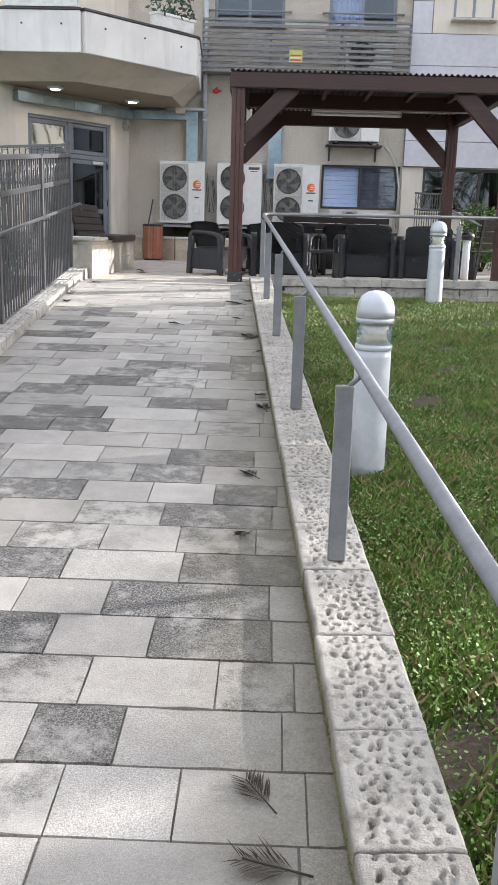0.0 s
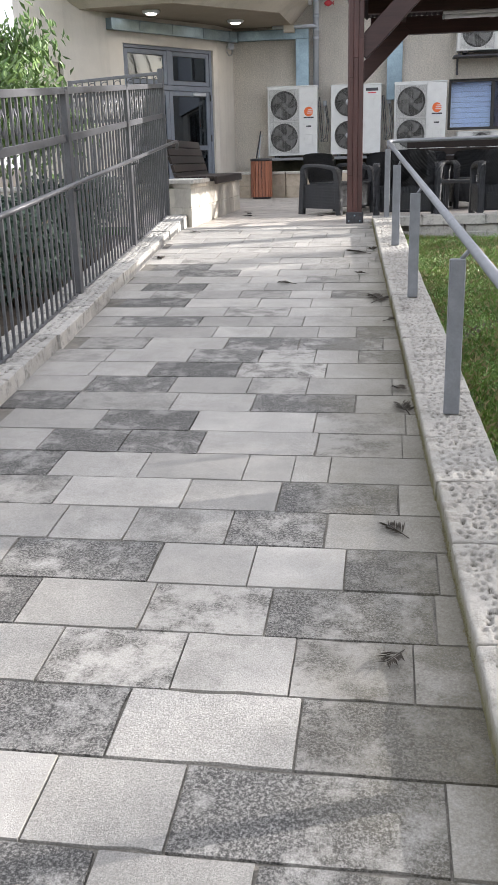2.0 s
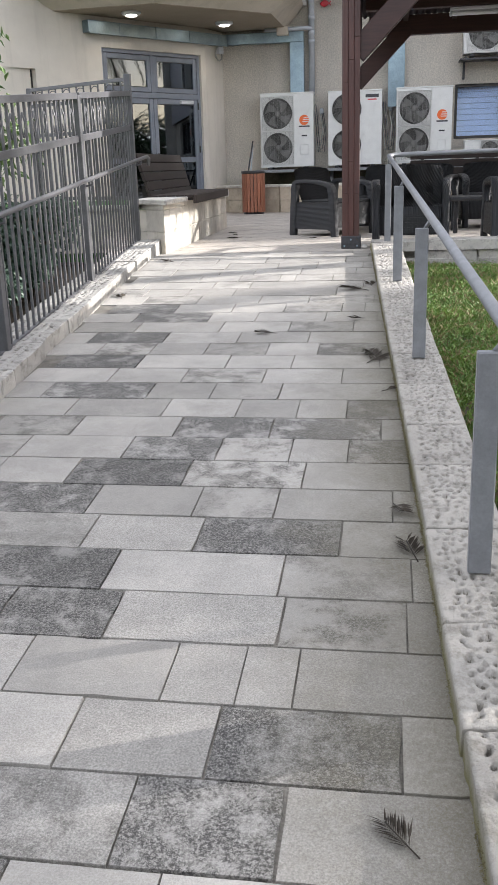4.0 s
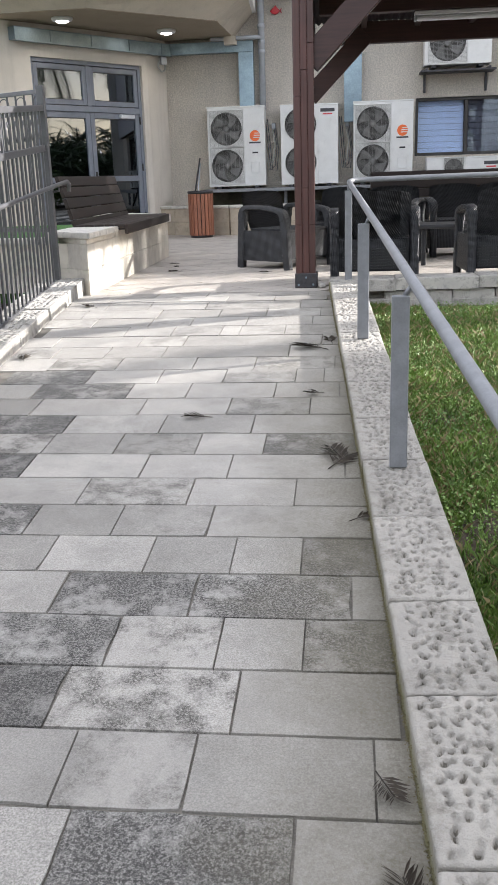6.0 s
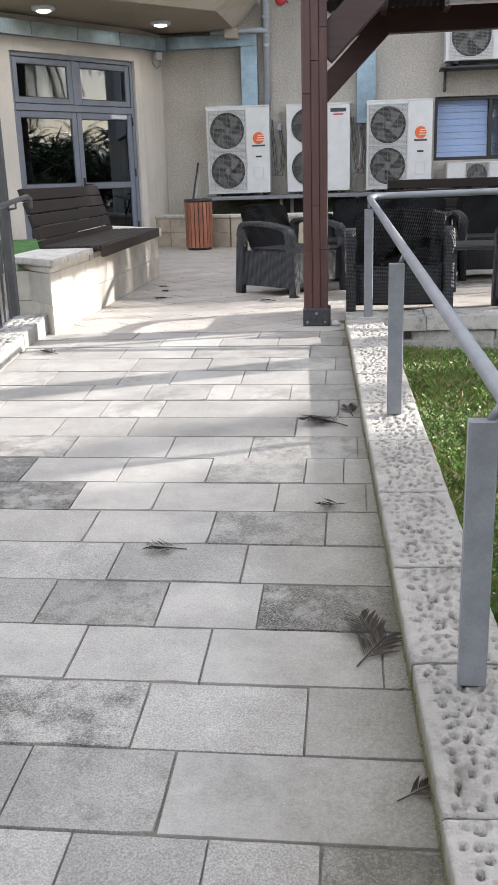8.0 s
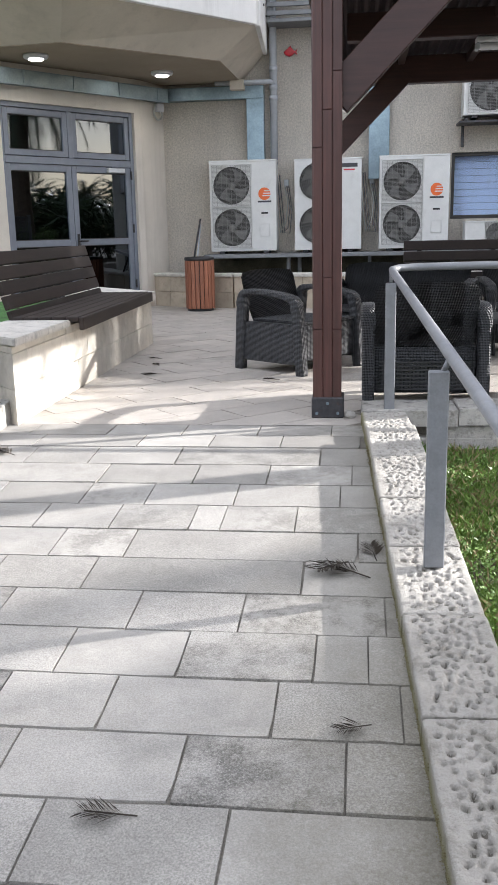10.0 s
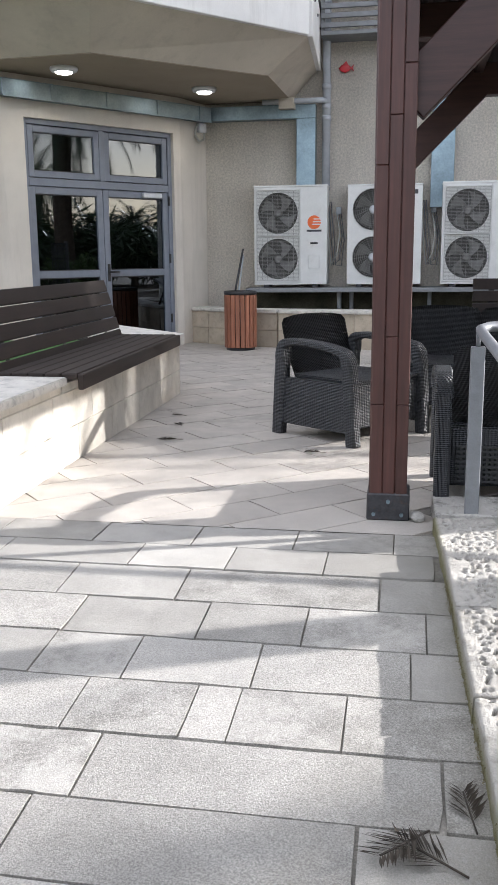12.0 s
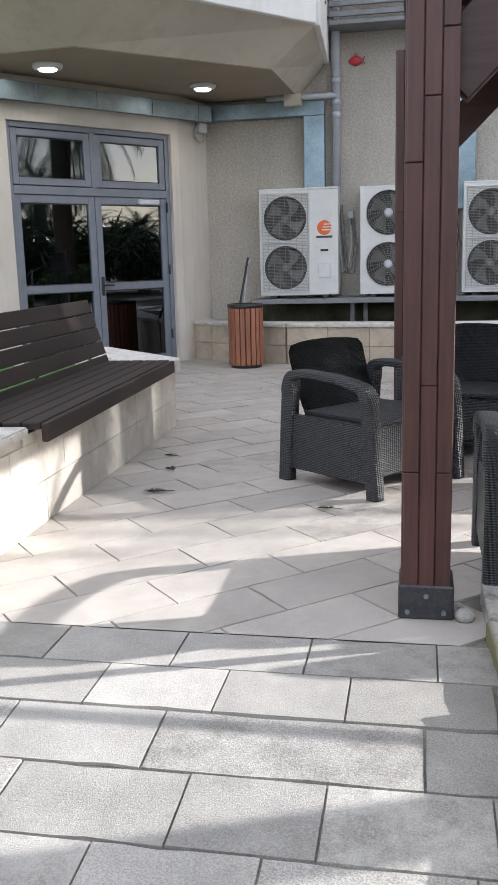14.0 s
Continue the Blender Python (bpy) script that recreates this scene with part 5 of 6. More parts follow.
def pitted_block(length, width, height, seed, chisel=1.0, pitch=0.036):
    """A block whose upper side carries rows of hammered pits."""
    r = random.Random(seed)
    nx, ny = int(width / 0.0043), int(length / 0.0046)
    xs = np.linspace(0, width, nx + 1)
    ys = np.linspace(0, length, ny + 1)
    gx, gy = np.meshgrid(xs, ys)
    z = np.zeros_like(gx)
    for j in range(int(length / pitch) + 1):
        for i in range(int(width / pitch) + 1):
            px, py = 0.02 + pitch * i + r.uniform(-0.012, 0.012), pitch * j + r.uniform(-0.012, 0.012)
            dep, ra, rb, an = r.uniform(0.009, 0.026) * chisel, r.uniform(0.0055, 0.009) * pitch / 0.032, r.uniform(0.008, 0.014) * pitch / 0.032, r.uniform(-0.9, 0.9)
            if 0.03 < px < width - 0.02 and 0.012 < py < length - 0.012 and r.random() < 0.93:
                u, w = (gx - px) * math.cos(an) + (gy - py) * math.sin(an), (gy - py) * math.cos(an) - (gx - px) * math.sin(an)
                z -= dep * np.exp(-(((u / ra) ** 2 + (w / rb) ** 2) ** 2.2))
    bm = bmesh.new()
    g = []
    for j in range(ny + 1):
        row = []
        for i in range(nx + 1):
            ex = min(i, nx - i) / 2.0
            ey = min(j, ny - j) / 2.0
            rim = 0.006 * (max(0, 1 - ex) ** 2 + max(0, 1 - ey) ** 2)
            zz = float(z[j, i]) - rim + (0.004 * noise.noise((xs[i] * 9 + seed, ys[j] * 9, 0.5)) + 0.0036 * noise.noise((xs[i] * 42 + seed, ys[j] * 42, 2.5))) * chisel
            row.append(bm.verts.new((float(xs[i]), float(ys[j]), zz)))
        g.append(row)
    for a, b in zip(g, g[1:]):
        for i in range(nx):
            f = bm.faces.new((a[i], a[i + 1], b[i + 1], b[i]))
            f.smooth = True
    rimv = [g[0][i] for i in range(nx + 1)] + [g[j][nx] for j in range(1, ny + 1)] + [g[ny][i] for i in range(nx - 1, -1, -1)] + [g[j][0] for j in range(ny - 1, 0, -1)]
    low = [bm.verts.new((v.co.x + 0.004 * noise.noise((v.co.x * 20, v.co.y * 20, seed)), v.co.y, -height)) for v in rimv]
    mid_ = [bm.verts.new((v.co.x + (0.009 * noise.noise((v.co.y * 25, seed * 3.1, 1.0)) if v.co.x < 0.001 else 0.0), v.co.y, -height * 0.45)) for v in rimv]
    k = len(rimv)
    for ra, rb in ((rimv, mid_), (mid_, low)):
        for i in range(k):
            bm.faces.new((ra[i], rb[i], rb[(i + 1) % k], ra[(i + 1) % k]))
    bmesh.ops.recalc_face_normals(bm, faces=list(bm.faces))
    return bm




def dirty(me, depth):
    """Darker pit bottoms: settled dirt and the hollows' shade, both put into the colour."""
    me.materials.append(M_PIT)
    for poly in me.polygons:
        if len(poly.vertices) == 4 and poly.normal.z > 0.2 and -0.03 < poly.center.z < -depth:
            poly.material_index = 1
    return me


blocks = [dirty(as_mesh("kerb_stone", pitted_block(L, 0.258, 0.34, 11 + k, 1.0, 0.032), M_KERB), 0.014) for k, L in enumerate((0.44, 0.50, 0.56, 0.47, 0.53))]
lens = (0.44, 0.50, 0.56, 0.47, 0.53)
slope = math.degrees(math.atan(0.081))
y, k = -0.14, 1
while y > -12.8:
    kk = (k * 3 + k // 4) % 5
    y -= lens[kk] + 0.004
    flat = y > -0.75
    z = (0.065 if flat else 0.081 * (y + 0.7) + 0.09) + rng.uniform(-0.003, 0.003)
    shared("kerb_stone", blocks[kk], kerb, pose(kerb_x(y) + rng.uniform(-0.004, 0.004), y, z, 0 if flat else slope, 0, 2.95 + rng.uniform(-0.3, 0.3)))
    k += 1

# ---------- kerb under the fence ----------
kerb2 = thing("kerb_fence", "weathered rough limestone kerb under the fence", "kerb", kind="structure")
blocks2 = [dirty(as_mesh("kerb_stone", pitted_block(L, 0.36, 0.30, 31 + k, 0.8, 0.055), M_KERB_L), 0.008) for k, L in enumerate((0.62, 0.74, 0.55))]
lens2 = (0.62, 0.74, 0.55)
y, k = -0.16, 0
while y > -12.8:
    kk = (k * 2 + k // 3) % 3
    y -= lens2[kk] + 0.008
    shared("kerb_stone", blocks2[kk], kerb2, pose(left_x(y) - 0.36 + rng.uniform(-0.012, 0.012), y, 0.081 * (min(y, -0.7) + 0.7) + 0.095 + rng.uniform(-0.006, 0.006), slope, 0, 3.1 + rng.uniform(-0.5, 0.5)))
    k += 1

# retaining wall at the edge of the terrace
rw = thing("wall_retaining", "low weathered stone retaining wall edging the terrace", "wall", kind="structure")
x = 0.29
capm = [as_mesh("cap_stone", pitted_block(0.32, L, 0.10, 51 + k, 0.35), M_KERB_L) for k, L in enumerate((0.55, 0.68, 0.48))]
k = 0
while x < 9:
    L = (0.55, 0.68, 0.48)[k % 3]
    shared("cap_stone", capm[k % 3], rw, pose(x, -0.135 + 0.02 * x, 0.072 + 0.012 * min(x, 3), 0, 0, 1.0))
    x += L + 0.006
    k += 1
for row in range(2):
    x = 0.55 + 0.2 * row
    while x < 9:
        L = rng.uniform(0.35, 0.6)
        bmx = rbox(x, x + L - 0.008, -0.10 + 0.02 * x, 0.16 + 0.02 * x, -0.16 + 0.07 * row - 0.07, -0.035 + 0.012 * min(x, 3) if row else -0.095, 0.01, 1)
        part("stone", bmx, M_KERB_L, rw)
        x += L

# ---------- fence ----------
fence = thing("steel_fence", "grey painted steel bar fence with diamond ornaments and handrail", "fence")
SL = 0.081


def fz(y, h):
    return h + SL * y


posts = [-0.22, -2.16, -4.2, -6.22, -8.24, -10.26, -12.3]
TOPH, MIDH, LOWH, HANDH = 1.545, 1.235, 0.135, 0.94
diamond = bmesh.new()
for s in (-1, 1):
    tube(diamond, [(0, 0, -0.075), (0, s * 0.032, -0.02), (0, s * 0.032, 0.02), (0, 0, 0.075)], 0.006, 5)
diamond_me = as_mesh("ornament", diamond, M_FENCE)
bars_me = {}
for a, b in zip(posts, posts[1:]):
    for h, w, hh in ((TOPH, 0.05, 0.045), (MIDH, 0.022, 0.05), (LOWH, 0.03, 0.05)):
        part("rail", bar((fence_x(a), a - 0.03, fz(a - 0.03, h)), (fence_x(b), b + 0.03, fz(b + 0.03, h)), w, hh, r=0.003), M_FENCE, fence)
    count = 18
    for k in range(1, count):
        y = a + (b - a) * k / count
        x = fence_x(y)
        part("bar", rbox(x - 0.008, x + 0.008, y - 0.008, y + 0.008, fz(y, LOWH), fz(y, TOPH - 0.02), 0.001), M_FENCE, fence)
        if k % 2 == 0:
            shared("ornament", diamond_me, fence, pose(x, y + 0.05, fz(y, (TOPH + MIDH) / 2)))
for y in posts:
    x = fence_x(y)
    tall = 1.70 if y > -1 else fz(y, TOPH) + 0.005
    part("post", rbox(x - 0.03, x + 0.03, y - 0.03, y + 0.03, fz(y, 0.10), tall, 0.004), M_FENCE, fence)
    z = fz(y, HANDH)
    part("handrail_bracket", tube(bmesh.new(), [(x + 0.02, y, z - 0.06), (x + 0.085, y, z - 0.05), (x + 0.085, y, z - 0.01)], 0.009, 6), M_FENCE, fence)
pts = [(fence_x(-12.6) + 0.085, -12.6, fz(-12.6, HANDH)), (fence_x(-0.25) + 0.085, -0.25, fz(-0.25, HANDH)), (fence_x(-0.1) + 0.10, 0.0, 0.945), (fence_x(-0.1) + 0.10, 0.06, 0.925), (fence_x(-0.1) + 0.09, 0.07, 0.86)]
part("handrail", tube(bmesh.new(), pts, 0.017, 10), M_FENCE, fence)

gate = thing("garden_fence", "taller grey steel fence panel closing the garden", "fence")
g0, g1 = Vector((-2.06, -0.16, 0)), Vector((-3.35, 0.55, 0))
for h in (1.66, 1.50, 1.20, 0.55):
    part("rail", bar(g0 + Vector((0, 0, h)), g1 + Vector((0, 0, h)), 0.022, 0.035, r=0.003), M_FENCE, gate)
for k in range(1, 14):
    p = g0.lerp(g1, k / 14)
    part("bar", rbox(p.x - 0.007, p.x + 0.007, p.y - 0.007, p.y + 0.007, 0.42, 1.65, 0.001), M_FENCE, gate)
    if k % 2:
        part("ring", tube(bmesh.new(), [(p.x + 0.05 + 0.042 * math.cos(t), p.y - 0.02, 1.58 + 0.05 * math.sin(t)) for t in np.linspace(0, 2 * math.pi, 15)], 0.005, 5), M_FENCE, gate)
part("post", rbox(g1.x - 0.025, g1.x + 0.025, g1.y - 0.025, g1.y + 0.025, -0.35, 1.68, 0.004), M_FENCE, gate)


# ---------- bollards ----------
def bollard(m, label, s=1.0):
    root = thing("garden_bollard_lamp", label, "bollard", m, "bollard lamps")
    part("body", lathe(bmesh.new(), [(0.105, -0.05), (0.103, 0.05), (0.10, 0.66), (0.098, 0.70)], 28), M_BOLL, root)
    part("collar", lathe(bmesh.new(), [(0.098, 0.70), (0.104, 0.705), (0.104, 0.73), (0.09, 0.735)], 28), M_BOLL, root)
    part("reflector", lathe(bmesh.new(), [(0.092, 0.735), (0.072, 0.77), (0.066, 0.80), (0.082, 0.845), (0.09, 0.862)], 28), M_BOLLGLASS, root)
    lens = part("clear_lens", lathe(bmesh.new(), [(0.097, 0.733), (0.097, 0.854)], 28), M_LENS, root, "clear plastic lens")
    lens.visible_shadow = False
    part("ring", lathe(bmesh.new(), [(0.09, 0.85), (0.106, 0.852), (0.106, 0.875), (0.1, 0.88)], 28), M_BOLL, root)
    part("cap", lathe(bmesh.new(), [(0.105, 0.88), (0.106, 0.92), (0.098, 0.965), (0.078, 1.0), (0.045, 1.022), (0.01, 1.028)], 28), M_BOLL, root)
    return root


bl = bollard(pose(1.15, -6.98, -0.665), "pale grey round bollard lamp with domed cap on the lawn")
copy_thing(bl, pose(2.65, -0.42, -0.18))
small = thing("garden_lamp_post", "short white garden lamp post with black top", "lamp", pose(3.42, 1.5, 0.0))
part("post", lathe(bmesh.new(), [(0.06, 0.0), (0.055, 0.62)], 18), M_LAMPW, small)
part("head", lathe(bmesh.new(), [(0.06, 0.62), (0.10, 0.63), (0.11, 0.68), (0.09, 0.72), (0.03, 0.74)], 18), M_DARK, small)


# ---------- right hand garden ----------
def shrub(name, m, label, category, rx, ry, rz, count, size, mat, seed, stems=6, wide=0.45):
    r = random.Random(seed)
    root = thing(name, label, category, m)
    bm = bmesh.new()
    for k in range(stems):
        a = 2 * math.pi * k / stems
        tube(bm, [(0.03 * math.cos(a), 0.03 * math.sin(a), 0), (0.3 * rx * math.cos(a), 0.3 * ry * math.sin(a), rz * 0.8), (0.62 * rx * math.cos(a + 0.3), 0.62 * ry * math.sin(a + 0.3), rz * 1.5)], [0.02, 0.014, 0.005], 6)
    part("stems", bm, M_BARK, root)
    bm = bmesh.new()
    lumps = [(r.uniform(-0.6, 0.6) * rx, r.uniform(-0.6, 0.6) * ry, rz * r.uniform(0.5, 1.45), r.uniform(0.28, 0.5)) for _ in range(16)]
    for _ in range(count):
        cx, cy, cz, s = r.choice(lumps)
        d = Vector((r.gauss(0, 1), r.gauss(0, 1), r.gauss(0, 1))).normalized() * r.uniform(0.5, 1.0)
        c = Vector((cx + d.x * rx * s, cy + d.y * ry * s, max(0.03, cz + d.z * rz * s)))
        leaf(bm, c, size * r.uniform(0.7, 1.3), r, wide, 0.3)
    part("foliage", bm, mat, root)
    return root


shrub("garden_bush", pose(4.75, 6.3, 0), "green leafy bush by the bay window", "bush", 0.8, 0.6, 0.75, 3500, 0.09, M_LEAF, 3)
shrub("garden_bush", pose(4.3, 5.2, 0), "low dark green bush behind the garden bench", "bush", 0.8, 0.5, 0.35, 2600, 0.08, M_LEAF, 4)
gp = thing("garden_gate", "grey steel gate panel with ring ornaments by the wall", "gate", pose(3.30, 6.0, 0, 0, 0, 25))
for h in (0.15, 1.15, 1.45):
    part("rail", rbox(0, 0.62, -0.012, 0.012, h, h + 0.035, 0.003), M_FENCE, gp)
for k in range(11):
    part("bar", rbox(0.02 + 0.056 * k, 0.034 + 0.056 * k, -0.007, 0.007, 0.1, 1.48, 0.001), M_FENCE, gp)
for k in range(5):
    part("ring", tube(bmesh.new(), [(0.09 + 0.112 * k + 0.045 * math.cos(t), 0, 1.32 + 0.08 * math.sin(t)) for t in np.linspace(0, 2 * math.pi, 13)], 0.006, 5), M_FENCE, gp)
part("post", rbox(0.62, 0.68, -0.03, 0.03, 0.0, 1.52, 0.004), M_RAIL, gp)
sr = thing("stair_rail", "grey steel stair rail sloping down in the garden", "handrail", pose(3.95, 5.6, 0))
part("rail", tube(bmesh.new(), [(0, 0, 1.15), (0.95, -0.5, 0.65)], 0.022, 8), M_RAIL, sr)
part("rail", tube(bmesh.new(), [(0, 0, 0.75), (0.95, -0.5, 0.3)], 0.018, 8), M_RAIL, sr)
for t in (0.0, 0.5, 1.0):
    part("post", tube(bmesh.new(), [(0.95 * t, -0.5 * t, 0), (0.95 * t, -0.5 * t, 1.15 - 0.5 * t)], 0.018, 8), M_RAIL, sr)
b2 = thing("garden_bench", "dark brown slatted garden bench with iron sides", "bench", pose(4.35, 3.0, 0, 0, 0, 200))
for k in range(5):
    part("seat_slat", rbox(-0.75, 0.75, -0.25 + 0.1 * k, -0.165 + 0.1 * k, 0.42, 0.45, 0.006), M_BENCH, b2)
    part("back_slat", rbox(-0.75, 0.75, 0.27 + 0.03 * k, 0.295 + 0.03 * k, 0.50 + 0.09 * k, 0.575 + 0.09 * k, 0.006), M_BENCH, b2)
for x in (-0.7, 0.66):
    part("side", rbox(x, x + 0.04, -0.25, 0.24, 0.0, 0.419, 0.006), M_IRON, b2)
    part("arm", rbox(x, x + 0.05, -0.28, 0.28, 0.62, 0.66, 0.01), M_BENCH, b2)
    part("back_post", bar((x + 0.02, 0.26, 0.0), (x + 0.02, 0.43, 0.97), 0.04, 0.03), M_IRON, b2)

b3 = thing("long_bench", "long dark brown slatted bench with high back behind rattan seats", "bench", pose(0.76, 4.62, 0))
for k in range(4):
    part("seat_slat", rbox(0, 1.95, -0.06 + 0.1 * k, 0.03 + 0.1 * k, 0.42, 0.45, 0.006), M_BENCH, b3)
    part("back_slat", rbox(0, 1.95, 0.345 + 0.012 * k, 0.375 + 0.012 * k, 0.50 + 0.115 * k, 0.605 + 0.115 * k, 0.006), M_BENCH, b3)
for x in (0.15, 0.95, 1.72):
    part("leg", rbox(x, x + 0.05, -0.04, 0.01, 0.0, 0.419, 0.005), M_IRON, b3)
    part("seat_support", rbox(x, x + 0.05, 0.0105, 0.36, 0.385, 0.419, 0.005), M_IRON, b3)
    part("back_post", bar((x + 0.025, 0.385, 0.0), (x + 0.025, 0.43, 0.94), 0.05, 0.03, (0, 1, 0)), M_IRON, b3)

# ---------- garden behind the fence ----------
for k, (x, y, rx, ry, rz) in enumerate(((-2.75, -1.5, 0.55, 0.9, 0.42), (-2.65, -3.4, 0.55, 0.9, 0.40), (-2.6, -5.3, 0.6, 1.0, 0.36), (-3.7, -2.2, 0.7, 1.2, 0.4), (-2.5, -7.4, 0.6, 1.0, 0.34), (-2.45, -9.3, 0.6, 1.0, 0.34))):
    shrub("hedge_bush", pose(x, y, lawn_z(y) - 0.02), "dense blue-green hedge bush behind the fence", "bush", rx, ry, rz * 1.2, 6500, 0.07, M_HEDGE, 20 + k, 8, 0.4)


def small_tree(m, label, seed):
    r = random.Random(seed)
    root = thing("garden_tree", label, "tree", m)
    bm = bmesh.new()
    tube(bm, [(0, 0, 0), (0.05, 0.02, 0.8), (0.0, 0.08, 1.7), (0.1, 0.1, 2.5)], [0.07, 0.055, 0.045, 0.02], 9)
    tips = []
    for k in range(9):
        a = 2.4 * k
        z0 = 1.2 + 0.14 * k
        L = r.uniform(0.7, 1.2)
        p = Vector((0.03, 0.05, z0))
        e = p + Vector((math.cos(a) * L, math.sin(a) * L, r.uniform(0.1, 0.6)))
        tube(bm, [p, p.lerp(e, 0.5) + Vector((0, 0, 0.12)), e], [0.028, 0.018, 0.006], 6)
        tips += [p.lerp(e, t) for t in (0.45, 0.7, 0.9, 1.05)]
    part("trunk", bm, M_BARK, root)
    bm = bmesh.new()
    for _ in range(6800):
        c = r.choice(tips) + Vector((r.gauss(0, 0.17), r.gauss(0, 0.17), r.gauss(0, 0.15)))
        leaf(bm, c, r.uniform(0.07, 0.13), r, 0.36, 1.0)
    part("crown", bm, M_LEAF, root)
    return root


small_tree(pose(-3.3, -2.6, lawn_z(-2.7) - 0.02) @ Matrix.Scale(0.84, 4), "small glossy-leaved tree behind the fence", 5)


# ---------- palms round the garden ----------
def palm(m, seed, height, label="tall date palm with a feathery crown", spread=2.6):
    r = random.Random(seed)
    root = thing("palm_tree", label, "tree", m, "palms in the garden")
    bm = bmesh.new()
    tube(bm, [(0.05 * math.sin(z), 0.04 * math.cos(z * 1.3), z) for z in np.linspace(0, height, 9)], [0.34, 0.27, 0.25, 0.24, 0.24, 0.23, 0.23, 0.25, 0.30], 12)
    part("trunk", bm, M_BARK, root)
    bm = bmesh.new()
    for k in range(44):
        a = 2.399 * k
        lift = 1.25 - 1.9 * (k / 44)
        L = spread * r.uniform(0.85, 1.1)
        out = Vector((math.cos(a), math.sin(a), 0))
        side = Vector((-math.sin(a), math.cos(a), 0))
        spine = []
        for s in range(13):
            t = s / 12
            el = lift - 1.25 * t
            step = L / 12
            spine.append((spine[-1] if spine else Vector((0, 0, height))) + (out * math.cos(el) + Vector((0, 0, math.sin(el)))) * step)
        for p, q in zip(spine, spine[1:]):
            for s in (-1, 1):
                for h in (0.0, 0.33, 0.66):
                    c = p.lerp(q, h)
                    tip = c + side * s * 0.42 * (1 - 0.5 * (c - spine[0]).length / L) + (q - p).normalized() * 0.25 + Vector((0, 0, -0.10))
                    w = (q - p).normalized() * 0.022
                    bm.faces.new([bm.verts.new(v) for v in (c - w, c + w, tip)])
        for p, q in zip(spine, spine[1:]):
            w = side * 0.018
            bm.faces.new([bm.verts.new(v) for v in (p - w, p + w, q + w, q - w)])
    part("crown", bm, M_PALM, root)
    return root


# Palms and shrubs out of view, the sunward ones set to dapple the ramp.
pa = palm(pose(10.6, 0.2, -0.25), 1, 5.4)
pb = palm(pose(16.4, -5.3, -0.6), 2, 4.4)
for x, y, h, s in ((11.3, -2.2, 0, 1), (13.3, -0.8, 0, 1), (15.0, 1.0, 0, 1), (14.9, -3.0, 0, 1), (9.5, -8.0, 0, 1.0), (13.4, -12.3, 0, 1.0), (4.5, -17, 0, 1.0), (-1.5, -19, 0, 1.1), (-6.5, -18, 0, 0.95), (9, -18, 0, 1.1), (1.5, -24, 0, 1.25), (-11, -15, 0, 1.1), (6, -25, 0, 1.3), (-6, -26, 0, 1.2)):
    copy_thing(pa if (x + y) % 2 < 1 else pb, pose(x, y, lawn_z(y) - 0.05, 0, 0, 37 * x) )
for k, (x, y) in enumerate(((7.5, -3.2), (8.0, -7.6), (3.5, -15.5), (-3.5, -16.5), (-8, -14), (8, -14.5))):
    shrub("garden_bush", pose(x, y, lawn_z(y) - 0.05), "tall dark green shrub at the edge of the garden", "bush", 1.3, 1.3, 1.1, 2600, 0.2, M_PALM, 60 + k)

# Tall palms out of view, added to hold the sun off the terrace.
pc = palm(pose(14.6, 9.6, -0.15), 9, 7.4, "very tall unseen date palm, added to shade the terrace", 3.0)
palm(pose(8.4, 6.0, -0.15), 12, 5.2, "date palm with a dense crown in the garden", 2.8)
for x, y, turn in ((15.2, 10.9, 40), (19.5, 10.2, 200), (14.2, 12.2, 75), (17.2, 11.8, 310)):
    copy_thing(pc, pose(x, y, -0.2, 0, 0, turn))
for x, y, turn in ((24, 4, 10), (26, 8, 80), (23, 12, 150), (27, 14, 220), (22, 1, 290), (29, 2, 30), (30, 10, 100), (25, 17, 60), (33, 6, 15), (33, 15, 75)):
    copy_thing(pb, pose(x, y, -0.2, 0, 0, turn) @ Matrix.Scale(1.0 if y < 5 else 0.66, 4))

for k in range(11):
    shrub("palm_thicket", pose(24 + 2.5 * (k % 3), -6 + 3.0 * k, -0.2), "dense dark thicket of low palms at the garden's far edge", "bush", 3.2, 2.6, 1.9, 1500, 0.9, M_PALM, 200 + k, 6, 0.16)

# neighbouring wing and far houses
bm = bmesh.new()
box(bm, 9.0, 9.4, 8.4, 24.0, -0.4, 9.0)
solid("wall_wing", bm, M_FARWALL, "plain cream end wall of the building", "building", kind="structure")


def house(m, w, d, h, storeys, bays):
    root = thing("far_house", "white plastered apartment house in the distance", "house", m)
    bm = bmesh.new()
    box(bm, 0, w, 0, d, 0, h)
    part("wall", bm, M_FARWALL, root)
    part("roof", rbox(-0.2, w + 0.2, -0.2, d + 0.2, h + 0.001, h + 0.3, 0.02), M_FARWALL, root)
    for s in range(storeys):
        for b in range(bays):
            x = w * (b + 0.5) / bays
            z = h * (s + 0.45) / storeys
            part("window", rbox(x - 0.6, x + 0.6, -0.06, 0.02, z, z + 1.2, 0.01), M_GLASS, root)
    return root


house(pose(-34, 20, -0.3, 0, 0, 20), 16, 10, 11, 3, 4)
house(pose(-30, -48, -0.3, 0, 0, 180), 20, 10, 9, 3, 5)

